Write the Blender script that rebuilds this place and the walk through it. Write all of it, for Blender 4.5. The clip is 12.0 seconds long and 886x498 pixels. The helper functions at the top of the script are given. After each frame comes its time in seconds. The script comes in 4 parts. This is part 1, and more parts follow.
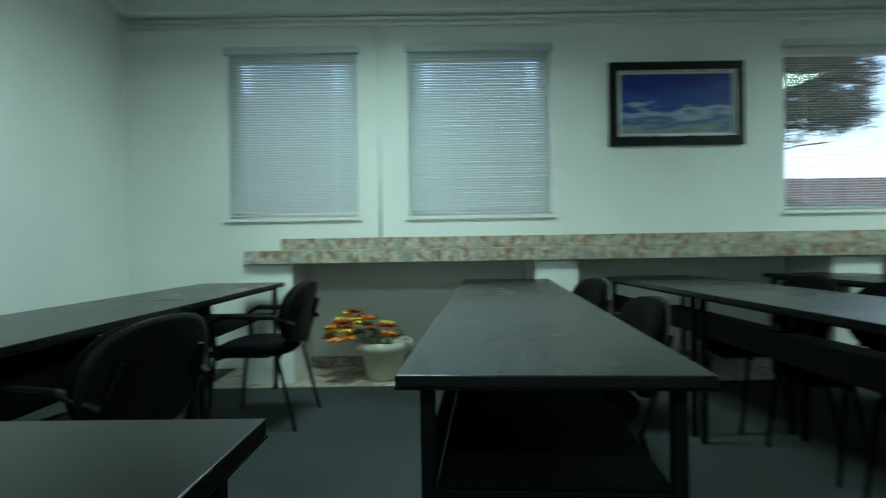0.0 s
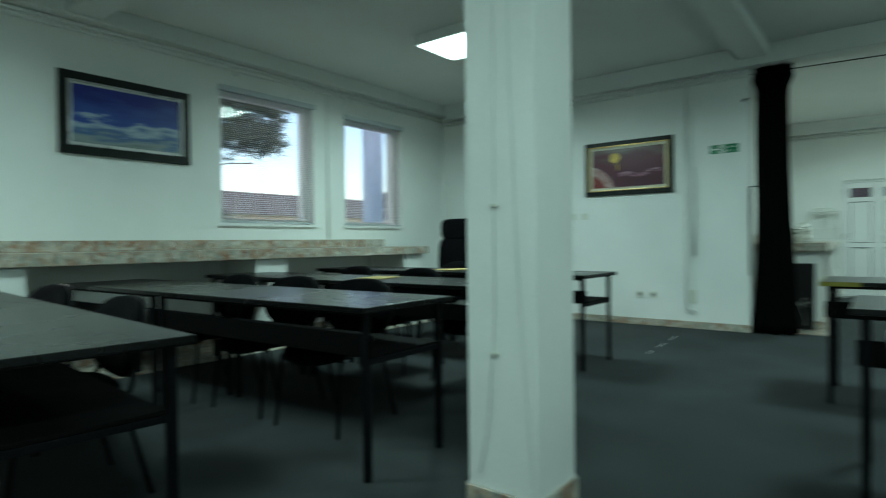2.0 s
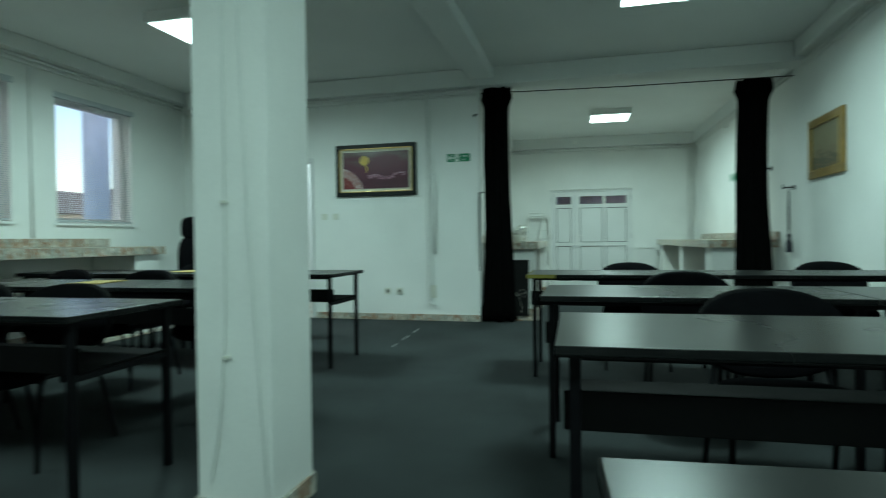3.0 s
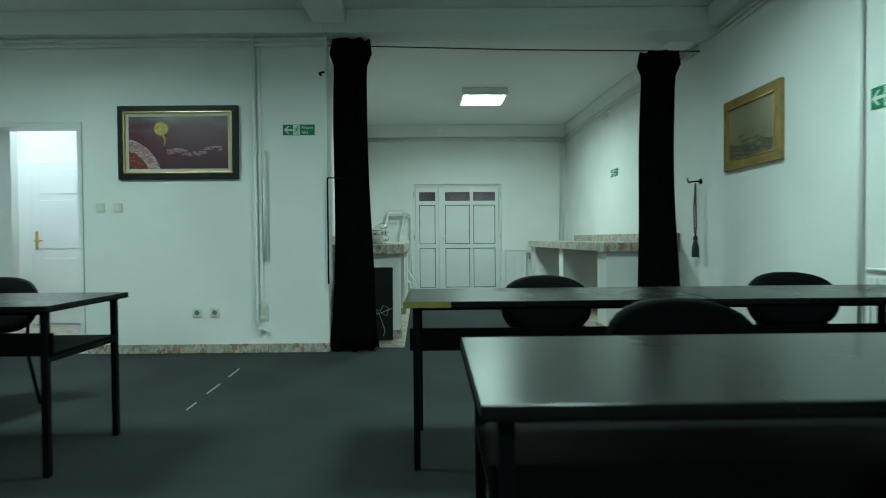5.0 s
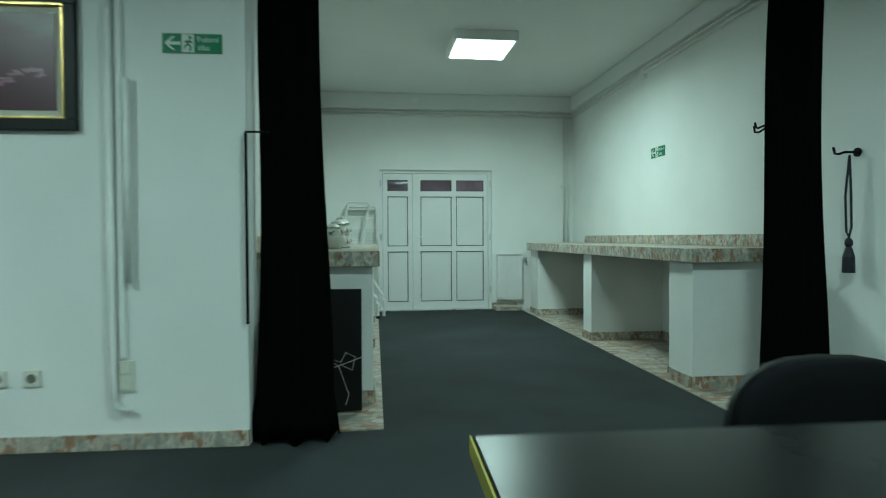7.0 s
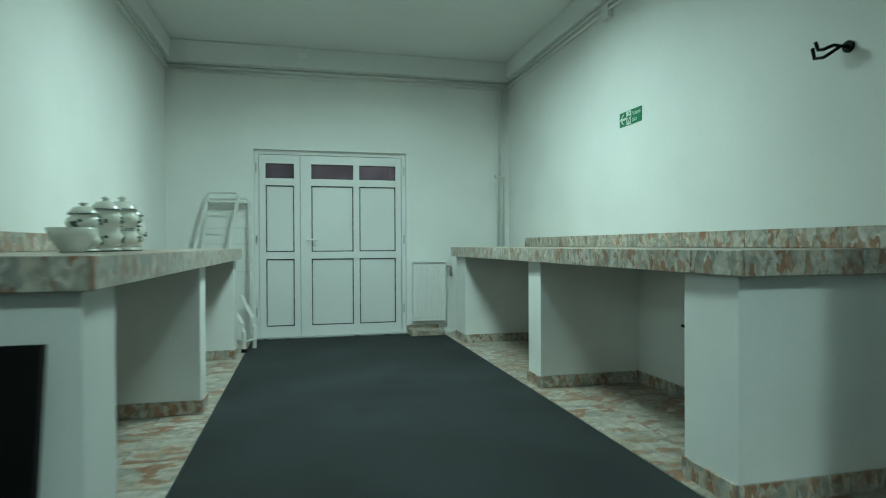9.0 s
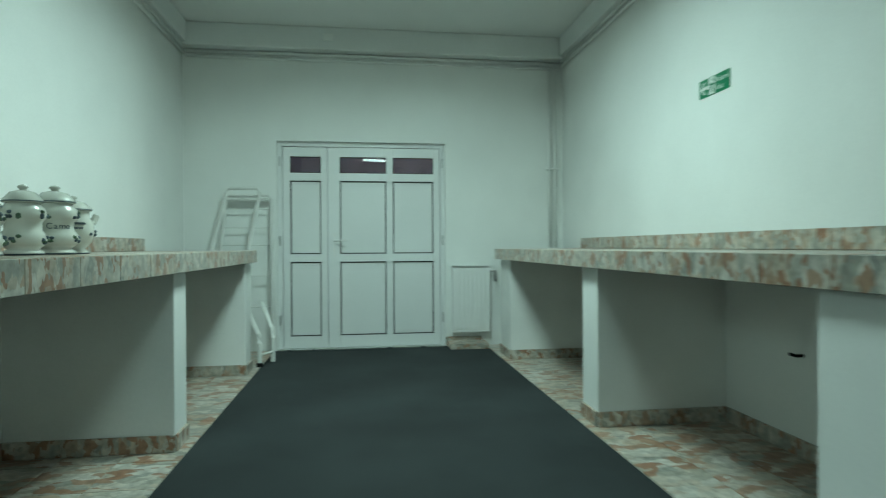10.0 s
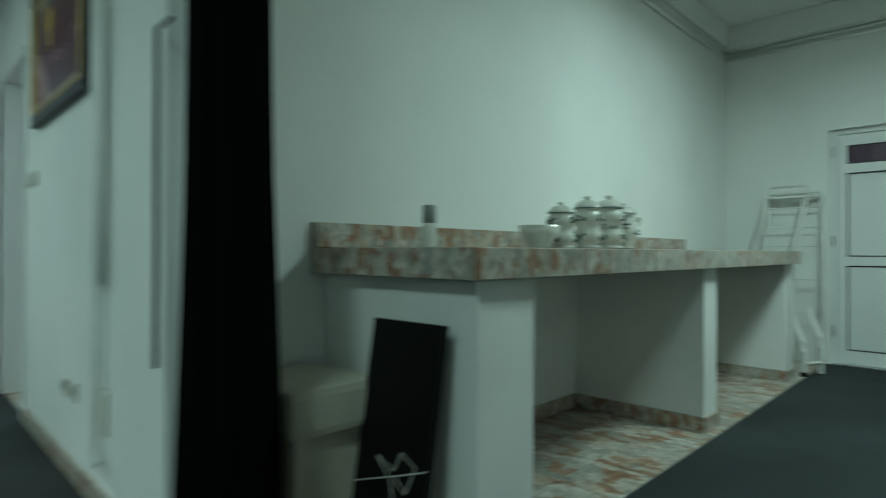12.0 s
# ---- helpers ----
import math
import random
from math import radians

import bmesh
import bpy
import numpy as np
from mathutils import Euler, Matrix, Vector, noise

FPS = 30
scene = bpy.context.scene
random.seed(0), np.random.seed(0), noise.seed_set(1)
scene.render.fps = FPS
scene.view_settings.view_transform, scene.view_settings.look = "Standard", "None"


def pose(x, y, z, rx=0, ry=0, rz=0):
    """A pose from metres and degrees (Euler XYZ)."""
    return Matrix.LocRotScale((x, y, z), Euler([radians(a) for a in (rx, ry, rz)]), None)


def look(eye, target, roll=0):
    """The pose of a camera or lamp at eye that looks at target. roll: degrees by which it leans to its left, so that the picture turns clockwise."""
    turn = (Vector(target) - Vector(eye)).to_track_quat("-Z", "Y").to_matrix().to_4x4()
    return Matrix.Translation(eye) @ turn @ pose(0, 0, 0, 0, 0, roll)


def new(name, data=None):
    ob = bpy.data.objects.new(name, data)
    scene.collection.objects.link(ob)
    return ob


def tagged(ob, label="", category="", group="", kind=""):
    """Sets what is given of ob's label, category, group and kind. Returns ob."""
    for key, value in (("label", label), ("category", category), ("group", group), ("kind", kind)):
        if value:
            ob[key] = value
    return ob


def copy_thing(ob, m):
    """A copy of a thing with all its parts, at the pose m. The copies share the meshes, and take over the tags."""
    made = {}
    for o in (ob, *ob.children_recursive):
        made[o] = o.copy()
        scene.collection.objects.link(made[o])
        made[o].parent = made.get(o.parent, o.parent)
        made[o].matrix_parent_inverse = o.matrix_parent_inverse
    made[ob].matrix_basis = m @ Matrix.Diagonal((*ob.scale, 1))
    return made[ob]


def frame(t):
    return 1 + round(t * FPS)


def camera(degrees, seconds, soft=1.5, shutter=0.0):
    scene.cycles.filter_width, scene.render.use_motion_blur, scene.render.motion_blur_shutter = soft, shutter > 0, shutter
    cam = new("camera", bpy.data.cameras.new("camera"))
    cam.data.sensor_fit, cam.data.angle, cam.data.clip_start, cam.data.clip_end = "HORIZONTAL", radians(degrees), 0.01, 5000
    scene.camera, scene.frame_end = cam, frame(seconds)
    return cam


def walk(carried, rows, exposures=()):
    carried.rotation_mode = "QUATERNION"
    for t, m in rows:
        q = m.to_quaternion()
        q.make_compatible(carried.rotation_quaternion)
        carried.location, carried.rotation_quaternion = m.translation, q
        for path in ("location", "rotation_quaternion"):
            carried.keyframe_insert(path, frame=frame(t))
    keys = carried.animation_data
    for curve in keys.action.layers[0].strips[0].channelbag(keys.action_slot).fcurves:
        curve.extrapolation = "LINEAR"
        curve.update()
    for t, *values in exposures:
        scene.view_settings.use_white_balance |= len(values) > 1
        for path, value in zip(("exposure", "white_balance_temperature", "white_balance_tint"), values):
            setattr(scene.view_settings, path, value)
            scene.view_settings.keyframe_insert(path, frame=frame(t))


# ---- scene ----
cam = camera(75.1, 12.0, soft=1.1, shutter=0.55)
PATH = [
    (0, (1.193, -0.324, 1.039), (1.194, 1.676, 1.028), -0.9),
    (0.5, (1.017, -0.514, 1.065), (1.506, 1.425, 1.045), -1.1),
    (1, (0.905, -0.697, 1.067), (1.718, 1.131, 1.042), -1.0),
    (1.5, (0.849, -0.834, 1.07), (2.025, 0.783, 1.044), -1.0),
    (2, (0.77, -0.953, 1.063), (2.348, 0.277, 1.041), -0.7),
    (2.5, (0.719, -1.002, 1.07), (2.539, -0.172, 1.043), -0.7),
    (3, (0.783, -1.048, 1.056), (2.721, -0.555, 1.024), -0.7),
    (3.5, (1.035, -1.042, 1.038), (3.024, -0.835, 1.01), -0.9),
    (5.5, (3.136, -0.634, 1.075), (5.135, -0.667, 1.04), -0.4),
    (6, (3.698, -0.558, 1.07), (5.696, -0.633, 1.039), -0.3),
    (6.5, (4.33, -0.535, 1.074), (6.327, -0.638, 1.045), -0.5),
    (7, (4.927, -0.464, 1.098), (6.92, -0.63, 1.057), -0.3),
    (7.5, (5.457, -0.506, 1.03), (7.437, -0.792, 1.0), -0.1),
    (8, (5.96, -0.588, 1.03), (7.93, -0.935, 1.008), -0.15),
    (9.5, (7.298, -1.198, 1.037), (9.256, -1.605, 1.024), -0.3),
    (10, (7.628, -1.31, 1.036), (9.619, -1.509, 1.027), -0.3),
    (10.5, (7.868, -1.407, 1.033), (9.865, -1.305, 1.015), -0.2),
    (11, (7.942, -1.447, 1.011), (9.831, -0.79, 1.004), -0.0),
    (11.5, (7.79, -1.44, 1.0), (9.465, -0.348, 1.008), -0.2),
    (12, (7.42, -1.5, 0.995), (8.82, -0.072, 1.005), 0.2),
]
walk(cam, [(t, look(eye, target, roll)) for t, eye, target, roll in PATH],
     exposures=[(0.0, 0.89, 6500, 10), (8.0, 0.91, 6500, 10), (10.0, 0.88, 6500, 10), (11.2, 0.72, 6500, 10), (12.0, 0.52, 6500, 10)])


# ---- world and light ----
world = bpy.data.worlds.new("world")
scene.world = world
world.use_nodes = True
wn = world.node_tree
sky = wn.nodes.new("ShaderNodeTexSky")
sky.sky_type, sky.sun_disc = "NISHITA", False
sky.sun_elevation, sky.sun_rotation = radians(25), radians(200)
wn.links.new(sky.outputs[0], wn.nodes["Background"].inputs[0])
wn.nodes["Background"].inputs[1].default_value = 0.15
sun_data = bpy.data.lights.new("sun", "SUN")
sun_data.energy, sun_data.angle, sun_data.color = 0.6, radians(15), (1, 0.97, 0.92)
sun = new("sun", sun_data)
sun.matrix_world = look((0, 0, 10), (2, -6, 6))

LAMP_WATTS = 29.5


# ---- materials ----
def socket(nt, node, name, value):
    node.inputs[name].default_value = value


def mat(name, colour, rough=0.6, metal=0.0, var=0.12, scale=6.0, fine=60.0, bump=0.1, spec=0.5, emit=0.0, coat=0.0, piece=0.0, stretch=(1, 1, 1), sheen=0.0):
    """A painted or natural surface with broad and fine variation."""
    m = bpy.data.materials.new(name)
    m.use_nodes = True
    nt = m.node_tree
    b = nt.nodes["Principled BSDF"]
    tc = nt.nodes.new("ShaderNodeTexCoord")
    mp = nt.nodes.new("ShaderNodeMapping")
    mp.inputs["Scale"].default_value = stretch
    nt.links.new(tc.outputs["Object"], mp.inputs[0])
    n1 = nt.nodes.new("ShaderNodeTexNoise")
    n1.inputs["Scale"].default_value, n1.inputs["Detail"].default_value = scale, 5
    n2 = nt.nodes.new("ShaderNodeTexNoise")
    n2.inputs["Scale"].default_value, n2.inputs["Detail"].default_value = fine, 3
    for n in (n1, n2):
        nt.links.new(mp.outputs[0], n.inputs["Vector"])
    add = nt.nodes.new("ShaderNodeMath")
    add.operation = "MULTIPLY_ADD"
    add.inputs[1].default_value = 0.35
    nt.links.new(n2.outputs[0], add.inputs[0])
    nt.links.new(n1.outputs[0], add.inputs[2])
    last = add
    if piece:
        oi = nt.nodes.new("ShaderNodeObjectInfo")
        add2 = nt.nodes.new("ShaderNodeMath")
        add2.operation = "MULTIPLY_ADD"
        add2.inputs[1].default_value = piece
        nt.links.new(oi.outputs["Random"], add2.inputs[0])
        nt.links.new(add.outputs[0], add2.inputs[2])
        last = add2
    ramp = nt.nodes.new("ShaderNodeValToRGB")
    ramp.color_ramp.elements[0].position, ramp.color_ramp.elements[1].position = 0.4, 0.95 + piece
    ramp.color_ramp.elements[0].color = (*[c * (1 - var) for c in colour], 1)
    ramp.color_ramp.elements[1].color = (*[min(1, c * (1 + var)) for c in colour], 1)
    nt.links.new(last.outputs[0], ramp.inputs[0])
    nt.links.new(ramp.outputs[0], b.inputs["Base Color"])
    rr = nt.nodes.new("ShaderNodeMapRange")
    rr.inputs["To Min"].default_value, rr.inputs["To Max"].default_value = rough * 0.85, min(1, rough * 1.15)
    nt.links.new(n1.outputs[0], rr.inputs["Value"])
    nt.links.new(rr.outputs[0], b.inputs["Roughness"])
    b.inputs["Metallic"].default_value, b.inputs["Specular IOR Level"].default_value = metal, spec
    b.inputs["Coat Weight"].default_value, b.inputs["Sheen Weight"].default_value = coat, sheen
    if bump:
        bp = nt.nodes.new("ShaderNodeBump")
        bp.inputs["Strength"].default_value, bp.inputs["Distance"].default_value = bump, 0.004
        nt.links.new(add.outputs[0], bp.inputs["Height"])
        nt.links.new(bp.outputs[0], b.inputs["Normal"])
    if emit:
        b.inputs["Emission Color"].default_value = (*colour, 1)
        b.inputs["Emission Strength"].default_value = emit
    return m


def marble(name, scale, piece):
    """Glazed tile with patches of cream, grey, green and rust."""
    m = bpy.data.materials.new(name)
    m.use_nodes = True
    nt = m.node_tree
    b = nt.nodes["Principled BSDF"]
    tc = nt.nodes.new("ShaderNodeTexCoord")
    oi = nt.nodes.new("ShaderNodeObjectInfo")
    off = nt.nodes.new("ShaderNodeVectorMath")
    off.operation = "MULTIPLY_ADD"
    off.inputs[1].default_value = (37, 53, 29)
    nt.links.new(oi.outputs["Random"], off.inputs[0])
    nt.links.new(tc.outputs["Object"], off.inputs[2])
    mp = nt.nodes.new("ShaderNodeMapping")
    mp.inputs["Scale"].default_value, mp.inputs["Rotation"].default_value = (1, 0.55, 1), (0, 0, 0.6)
    nt.links.new(off.outputs[0], mp.inputs[0])
    warp = nt.nodes.new("ShaderNodeTexNoise")
    warp.inputs["Scale"].default_value = scale * 0.8
    wm = nt.nodes.new("ShaderNodeVectorMath")
    wm.operation = "MULTIPLY_ADD"
    wm.inputs[1].default_value = (0.09, 0.09, 0.09)
    nt.links.new(mp.outputs[0], warp.inputs["Vector"])
    nt.links.new(warp.outputs["Color"], wm.inputs[0])
    nt.links.new(mp.outputs[0], wm.inputs[2])
    vo = nt.nodes.new("ShaderNodeTexVoronoi")
    vo.inputs["Scale"].default_value = scale
    nt.links.new(wm.outputs[0], vo.inputs["Vector"])
    sep = nt.nodes.new("ShaderNodeSeparateColor")
    nt.links.new(vo.outputs["Color"], sep.inputs[0])
    ramp = nt.nodes.new("ShaderNodeValToRGB")
    cr = ramp.color_ramp
    cr.interpolation = "LINEAR"
    stops = [(0.0, (0.3, 0.15, 0.09)), (0.2, (0.34, 0.21, 0.14)), (0.3, (0.44, 0.36, 0.28)), (0.5, (0.5, 0.46, 0.4)), (0.62, (0.27, 0.27, 0.24)), (0.75, (0.36, 0.33, 0.27)), (1.0, (0.56, 0.53, 0.48))]
    cr.elements[0].position, cr.elements[1].position = 0, 1
    for p, c in stops[1:-1]:
        cr.elements.new(p)
    for e, (p, c) in zip(cr.elements, stops):
        e.position, e.color = p, (*c, 1)
    nt.links.new(sep.outputs[0], ramp.inputs[0])
    fine = nt.nodes.new("ShaderNodeTexNoise")
    fine.inputs["Scale"].default_value, fine.inputs["Detail"].default_value = 28, 6
    nt.links.new(off.outputs[0], fine.inputs["Vector"])
    mix = nt.nodes.new("ShaderNodeMix")
    mix.data_type, mix.blend_type = "RGBA", "OVERLAY"
    mix.inputs[0].default_value = 0.7
    nt.links.new(ramp.outputs[0], mix.inputs[6])
    nt.links.new(fine.outputs[0], mix.inputs[7])
    nt.links.new(mix.outputs[2], b.inputs["Base Color"])
    b.inputs["Roughness"].default_value = 0.28
    return m


M_WALL = mat("wall_paint", (0.8, 0.81, 0.785), 0.75, var=0.06, scale=1.3, fine=90, bump=0.12)
M_PIER = mat("pier_paint", (0.8, 0.8, 0.77), 0.7, var=0.06, scale=2.5, fine=80, bump=0.12)
M_CEIL = mat("ceiling_paint", (0.72, 0.735, 0.72), 0.85, var=0.06, scale=0.8, fine=60, bump=0.1)
M_PIPE = mat("painted_pipe", (0.78, 0.79, 0.765), 0.5, var=0.06)
M_CARPET = mat("charcoal_carpet", (0.031, 0.037, 0.038), 0.95, var=0.35, scale=1.7, fine=420, bump=0.7, spec=0.2)
M_TILE = marble("marbled_tile", 19.0, 1)
M_EDGE = marble("marbled_edge_tile", 30.0, 1)
M_GROUT = mat("grout", (0.3, 0.28, 0.25), 0.9, var=0.2)
M_TOP = mat("black_laminate", (0.007, 0.0075, 0.0075), 0.27, var=0.1, scale=1.2, fine=200, bump=0, spec=0.28)
M_TOPEDGE = mat("black_edging", (0.003, 0.003, 0.003), 0.7, spec=0.06, var=0.2)
M_STEEL = mat("black_steel", (0.003, 0.003, 0.004), 0.55, spec=0.12, var=0.2)
M_FABRIC = mat("black_upholstery", (0.004, 0.004, 0.005), 0.95, var=0.3, fine=300, bump=0.5, spec=0.06)
M_PLASTIC = mat("black_plastic", (0.005, 0.005, 0.005), 0.5, spec=0.18, var=0.2)
M_VELVET = mat("black_velvet", (0.002, 0.002, 0.002), 1.0, var=0.4, scale=9, fine=200, bump=0.4, spec=0.03)
M_PVC = mat("white_pvc", (0.78, 0.79, 0.78), 0.35, var=0.03, scale=2)
M_SEAL = mat("black_seal", (0.02, 0.02, 0.02), 0.6)
M_CHROME = mat("brushed_metal", (0.55, 0.55, 0.54), 0.28, metal=1.0, var=0.08)
M_BRASS = mat("brass", (0.6, 0.42, 0.16), 0.3, metal=1.0, var=0.1)
M_LAMPBODY = mat("white_enamel", (0.8, 0.8, 0.78), 0.4, var=0.02)
M_GLOW = mat("lamp_diffuser", (0.65, 1.0, 0.94), 0.5, var=0.0, bump=0, emit=4.0)
M_GLOW_BACK = mat("lamp_diffuser_back_room", (0.67, 1.0, 0.94), 0.5, var=0.0, bump=0, emit=4.5)
M_GLOW_DIM = mat("lamp_diffuser_dim", (0.7, 0.95, 1.0), 0.5, var=0.0, bump=0, emit=2.5)
M_BLIND = mat("grey_blind_slat", (0.5, 0.54, 0.56), 0.5, var=0.06, scale=3, fine=30, bump=0)
M_YELLOW = mat("yellow_tape", (0.3, 0.26, 0.04), 0.6, var=0.2)
M_CREAM = mat("cream_plastic", (0.55, 0.52, 0.43), 0.5, var=0.08)
M_SOCKET = mat("ivory_plastic", (0.68, 0.68, 0.6), 0.4, var=0.04)
M_SLOTSHADE = mat("slot_shade", (0.03, 0.03, 0.03), 0.8)


def glass(name, rough=0.0):
    m = bpy.data.materials.new(name)
    m.use_nodes = True
    b = m.node_tree.nodes["Principled BSDF"]
    b.inputs["Base Color"].default_value = (0.95, 0.98, 0.97, 1)
    b.inputs["Transmission Weight"].default_value, b.inputs["Roughness"].default_value = 1.0, rough
    return m


M_GLASS = glass("window_glass")


# ---- building helpers ----
def bx(bm, x0, y0, z0, x1, y1, z1, bevel=0.0):
    made = bmesh.ops.create_cube(bm, size=1.0, matrix=Matrix.Translation(((x0 + x1) / 2, (y0 + y1) / 2, (z0 + z1) / 2)) @ Matrix.Diagonal((abs(x1 - x0), abs(y1 - y0), abs(z1 - z0), 1)))
    if bevel:
        edges = list({e for v in made["verts"] for e in v.link_edges})
        bmesh.ops.bevel(bm, geom=edges, offset=bevel, segments=2, affect="EDGES", profile=0.6)
    return bm


def box(x0, y0, z0, x1, y1, z1, bevel=0.0):
    return bx(bmesh.new(), x0, y0, z0, x1, y1, z1, bevel)


def tube(bm, points, radius, sides=10, closed=False):
    """A round bar along a line of points."""
    pts = [Vector(p) for p in points]
    rings = []
    for i, p in enumerate(pts):
        a = pts[i - 1] if i else (pts[-1] if closed else p)
        b = pts[(i + 1) % len(pts)] if closed or i + 1 < len(pts) else p
        d = (b - a).normalized()
        up = Vector((0, 0, 1)) if abs(d.z) < 0.9 else Vector((1, 0, 0))
        s = d.cross(up).normalized()
        u = s.cross(d)
        rings.append([bm.verts.new(p + radius * (math.cos(2 * math.pi * k / sides) * s + math.sin(2 * math.pi * k / sides) * u)) for k in range(sides)])
    pairs = list(zip(rings, rings[1:])) + ([(rings[-1], rings[0])] if closed else [])
    for r, q in pairs:
        for k in range(sides):
            bm.faces.new((r[k], r[(k + 1) % sides], q[(k + 1) % sides], q[k]))
    if not closed:
        bm.faces.new(rings[0][::-1])
        bm.faces.new(rings[-1])
    return bm


def lathe(bm, profile, at=(0, 0, 0), sides=24):
    """A turned shape from (radius, height) pairs, bottom to top."""
    rings = [[bm.verts.new((at[0] + r * math.cos(2 * math.pi * k / sides), at[1] + r * math.sin(2 * math.pi * k / sides), at[2] + z)) for k in range(sides)] for r, z in profile]
    for r, q in zip(rings, rings[1:]):
        for k in range(sides):
            bm.faces.new((r[k], r[(k + 1) % sides], q[(k + 1) % sides], q[k]))
    bm.faces.new(rings[0][::-1])
    bm.faces.new(rings[-1])
    return bm


def mesh_of(name, bm, material, smooth=False):
    bmesh.ops.recalc_face_normals(bm, faces=bm.faces)
    me = bpy.data.meshes.new(name)
    bm.to_mesh(me)
    bm.free()
    me.materials.append(material)
    if smooth:
        for p in me.polygons:
            p.use_smooth = True
    return me


def part(name, bm, material, parent, label="", smooth=False):
    ob = new(name, mesh_of(name, bm, material, smooth))
    ob.parent = parent
    return tagged(ob, label)


def thing(name, m=None, label="", category="", group="", kind=""):
    ob = new(name)
    ob.empty_display_size = 0.1
    if m is not None:
        ob.matrix_basis = m
    return tagged(ob, label, category, group, kind)


def single(name, bm, material, label, category, kind="", m=None, smooth=False, group=""):
    ob = new(name, mesh_of(name, bm, material, smooth))
    if m is not None:
        ob.matrix_basis = m
    return tagged(ob, label, category, group, kind)


def pierced(bm, axis, p0, p1, a0, a1, z0, z1, holes=()):
    """Wall solid along x (axis 0) or y (axis 1), from p0 to p1 thick, with holes (a0, a1, z0, z1)."""
    al = sorted({a0, a1, *[h[0] for h in holes], *[h[1] for h in holes]})
    zl = sorted({z0, z1, *[h[2] for h in holes], *[h[3] for h in holes]})
    for a, b in zip(al, al[1:]):
        run = None
        for c, d in zip(zl, zl[1:]):
            hole = any(h[0] <= a and b <= h[1] and h[2] <= c and d <= h[3] for h in holes)
            if not hole:
                if axis == 0:
                    bx(bm, a, p0, c, b, p1, d)
                else:
                    bx(bm, p0, a, c, p1, b, d)
    return bm


# ---- plan ----
WEST, NORTH, PICWALL, SOUTH, CEIL, SOFFIT = -1.55, 4.69, 8.035, -3.385, 3.2, 2.98
KM = pose(PICWALL, -1.0, 0, 0, 0, 2.0)      # the back room runs two degrees askew
KLEFT, KRIGHT, KEND = 1.46, -2.385, 5.5
KFL, KFR = 0.61, -1.55                       # counter fronts
WINDOWS = [(-0.66, 0.47, 1.3, 2.75), (0.91, 2.15, 1.3, 2.75), (4.18, 5.42, 1.3, 2.75), (5.95, 7.03, 1.3, 2.72)]

single("floor", box(WEST - 0.3, SOUTH - 0.3, -0.2, PICWALL + 7.5, NORTH + 0.2, 0.0), M_CARPET, "dark charcoal grey carpet floor", "floor", "structure")
single("ceiling", box(WEST - 0.3, SOUTH - 0.3, CEIL, PICWALL + 7.5, NORTH + 0.2, CEIL + 0.2), M_CEIL, "off-white painted ceiling", "ceiling", "structure")
wall_north = single("wall_north", pierced(bmesh.new(), 0, NORTH, NORTH + 0.3, WEST - 0.3, PICWALL + 3.0, 0, CEIL, WINDOWS), M_WALL, "white painted wall with four windows", "wall", "structure")
single("wall_west", box(WEST - 0.2, SOUTH - 0.2, 0, WEST, NORTH, CEIL), M_WALL, "plain white painted wall", "wall", "structure")
single("wall_south", box(WEST, SOUTH - 0.2, 0, PICWALL + 0.003, SOUTH, CEIL), M_WALL, "white painted wall hung with pictures", "wall", "structure")
single("wall_east", pierced(bmesh.new(), 1, PICWALL, PICWALL + 0.2, 0.31, NORTH, 0, CEIL, [(2.62, 3.5, 0, 2.2)]), M_WALL, "white painted wall with a doorway", "wall", "structure")
single("wall_kitchen_left", box(0.2, KLEFT, 0, KEND + 0.2, KLEFT + 0.15, CEIL), M_WALL, "white painted wall above a tiled counter", "wall", "structure", KM)
single("wall_kitchen_right", box(-0.09, KRIGHT - 0.2, 0, KEND + 0.2, KRIGHT, CEIL), M_WALL, "white painted wall above a tiled counter", "wall", "structure", KM)
DOOR_V0, DOOR_V1 = -1.12, 0.57
single("wall_kitchen_end", pierced(bmesh.new(), 1, KEND, KEND + 0.25, KRIGHT, KLEFT, 0, CEIL, [(DOOR_V0, DOOR_V1, 0, 2.1)]), M_WALL, "white painted wall round a double door", "wall", "structure", KM)

# corridor behind the doorway
single("corridor_floor", box(PICWALL + 0.02, 2.0, 0.0, PICWALL + 2.2, NORTH, 0.006), M_TILE, "marbled tile corridor floor", "floor", "structure")
single("wall_corridor_back", box(PICWALL + 2.0, 1.9, 0.006, PICWALL + 2.15, NORTH, CEIL), M_WALL, "white corridor wall", "wall", "structure")
single("wall_corridor_side", box(PICWALL + 0.2, 1.85, 0.006, PICWALL + 2.0, 2.0, CEIL), M_WALL, "white corridor wall", "wall", "structure")

# soffit boxing, beams and column
def band(name, bm, m=None):
    return single(name, bm, M_CEIL, "off-white boxed ceiling edge", "trim", "structure", m)

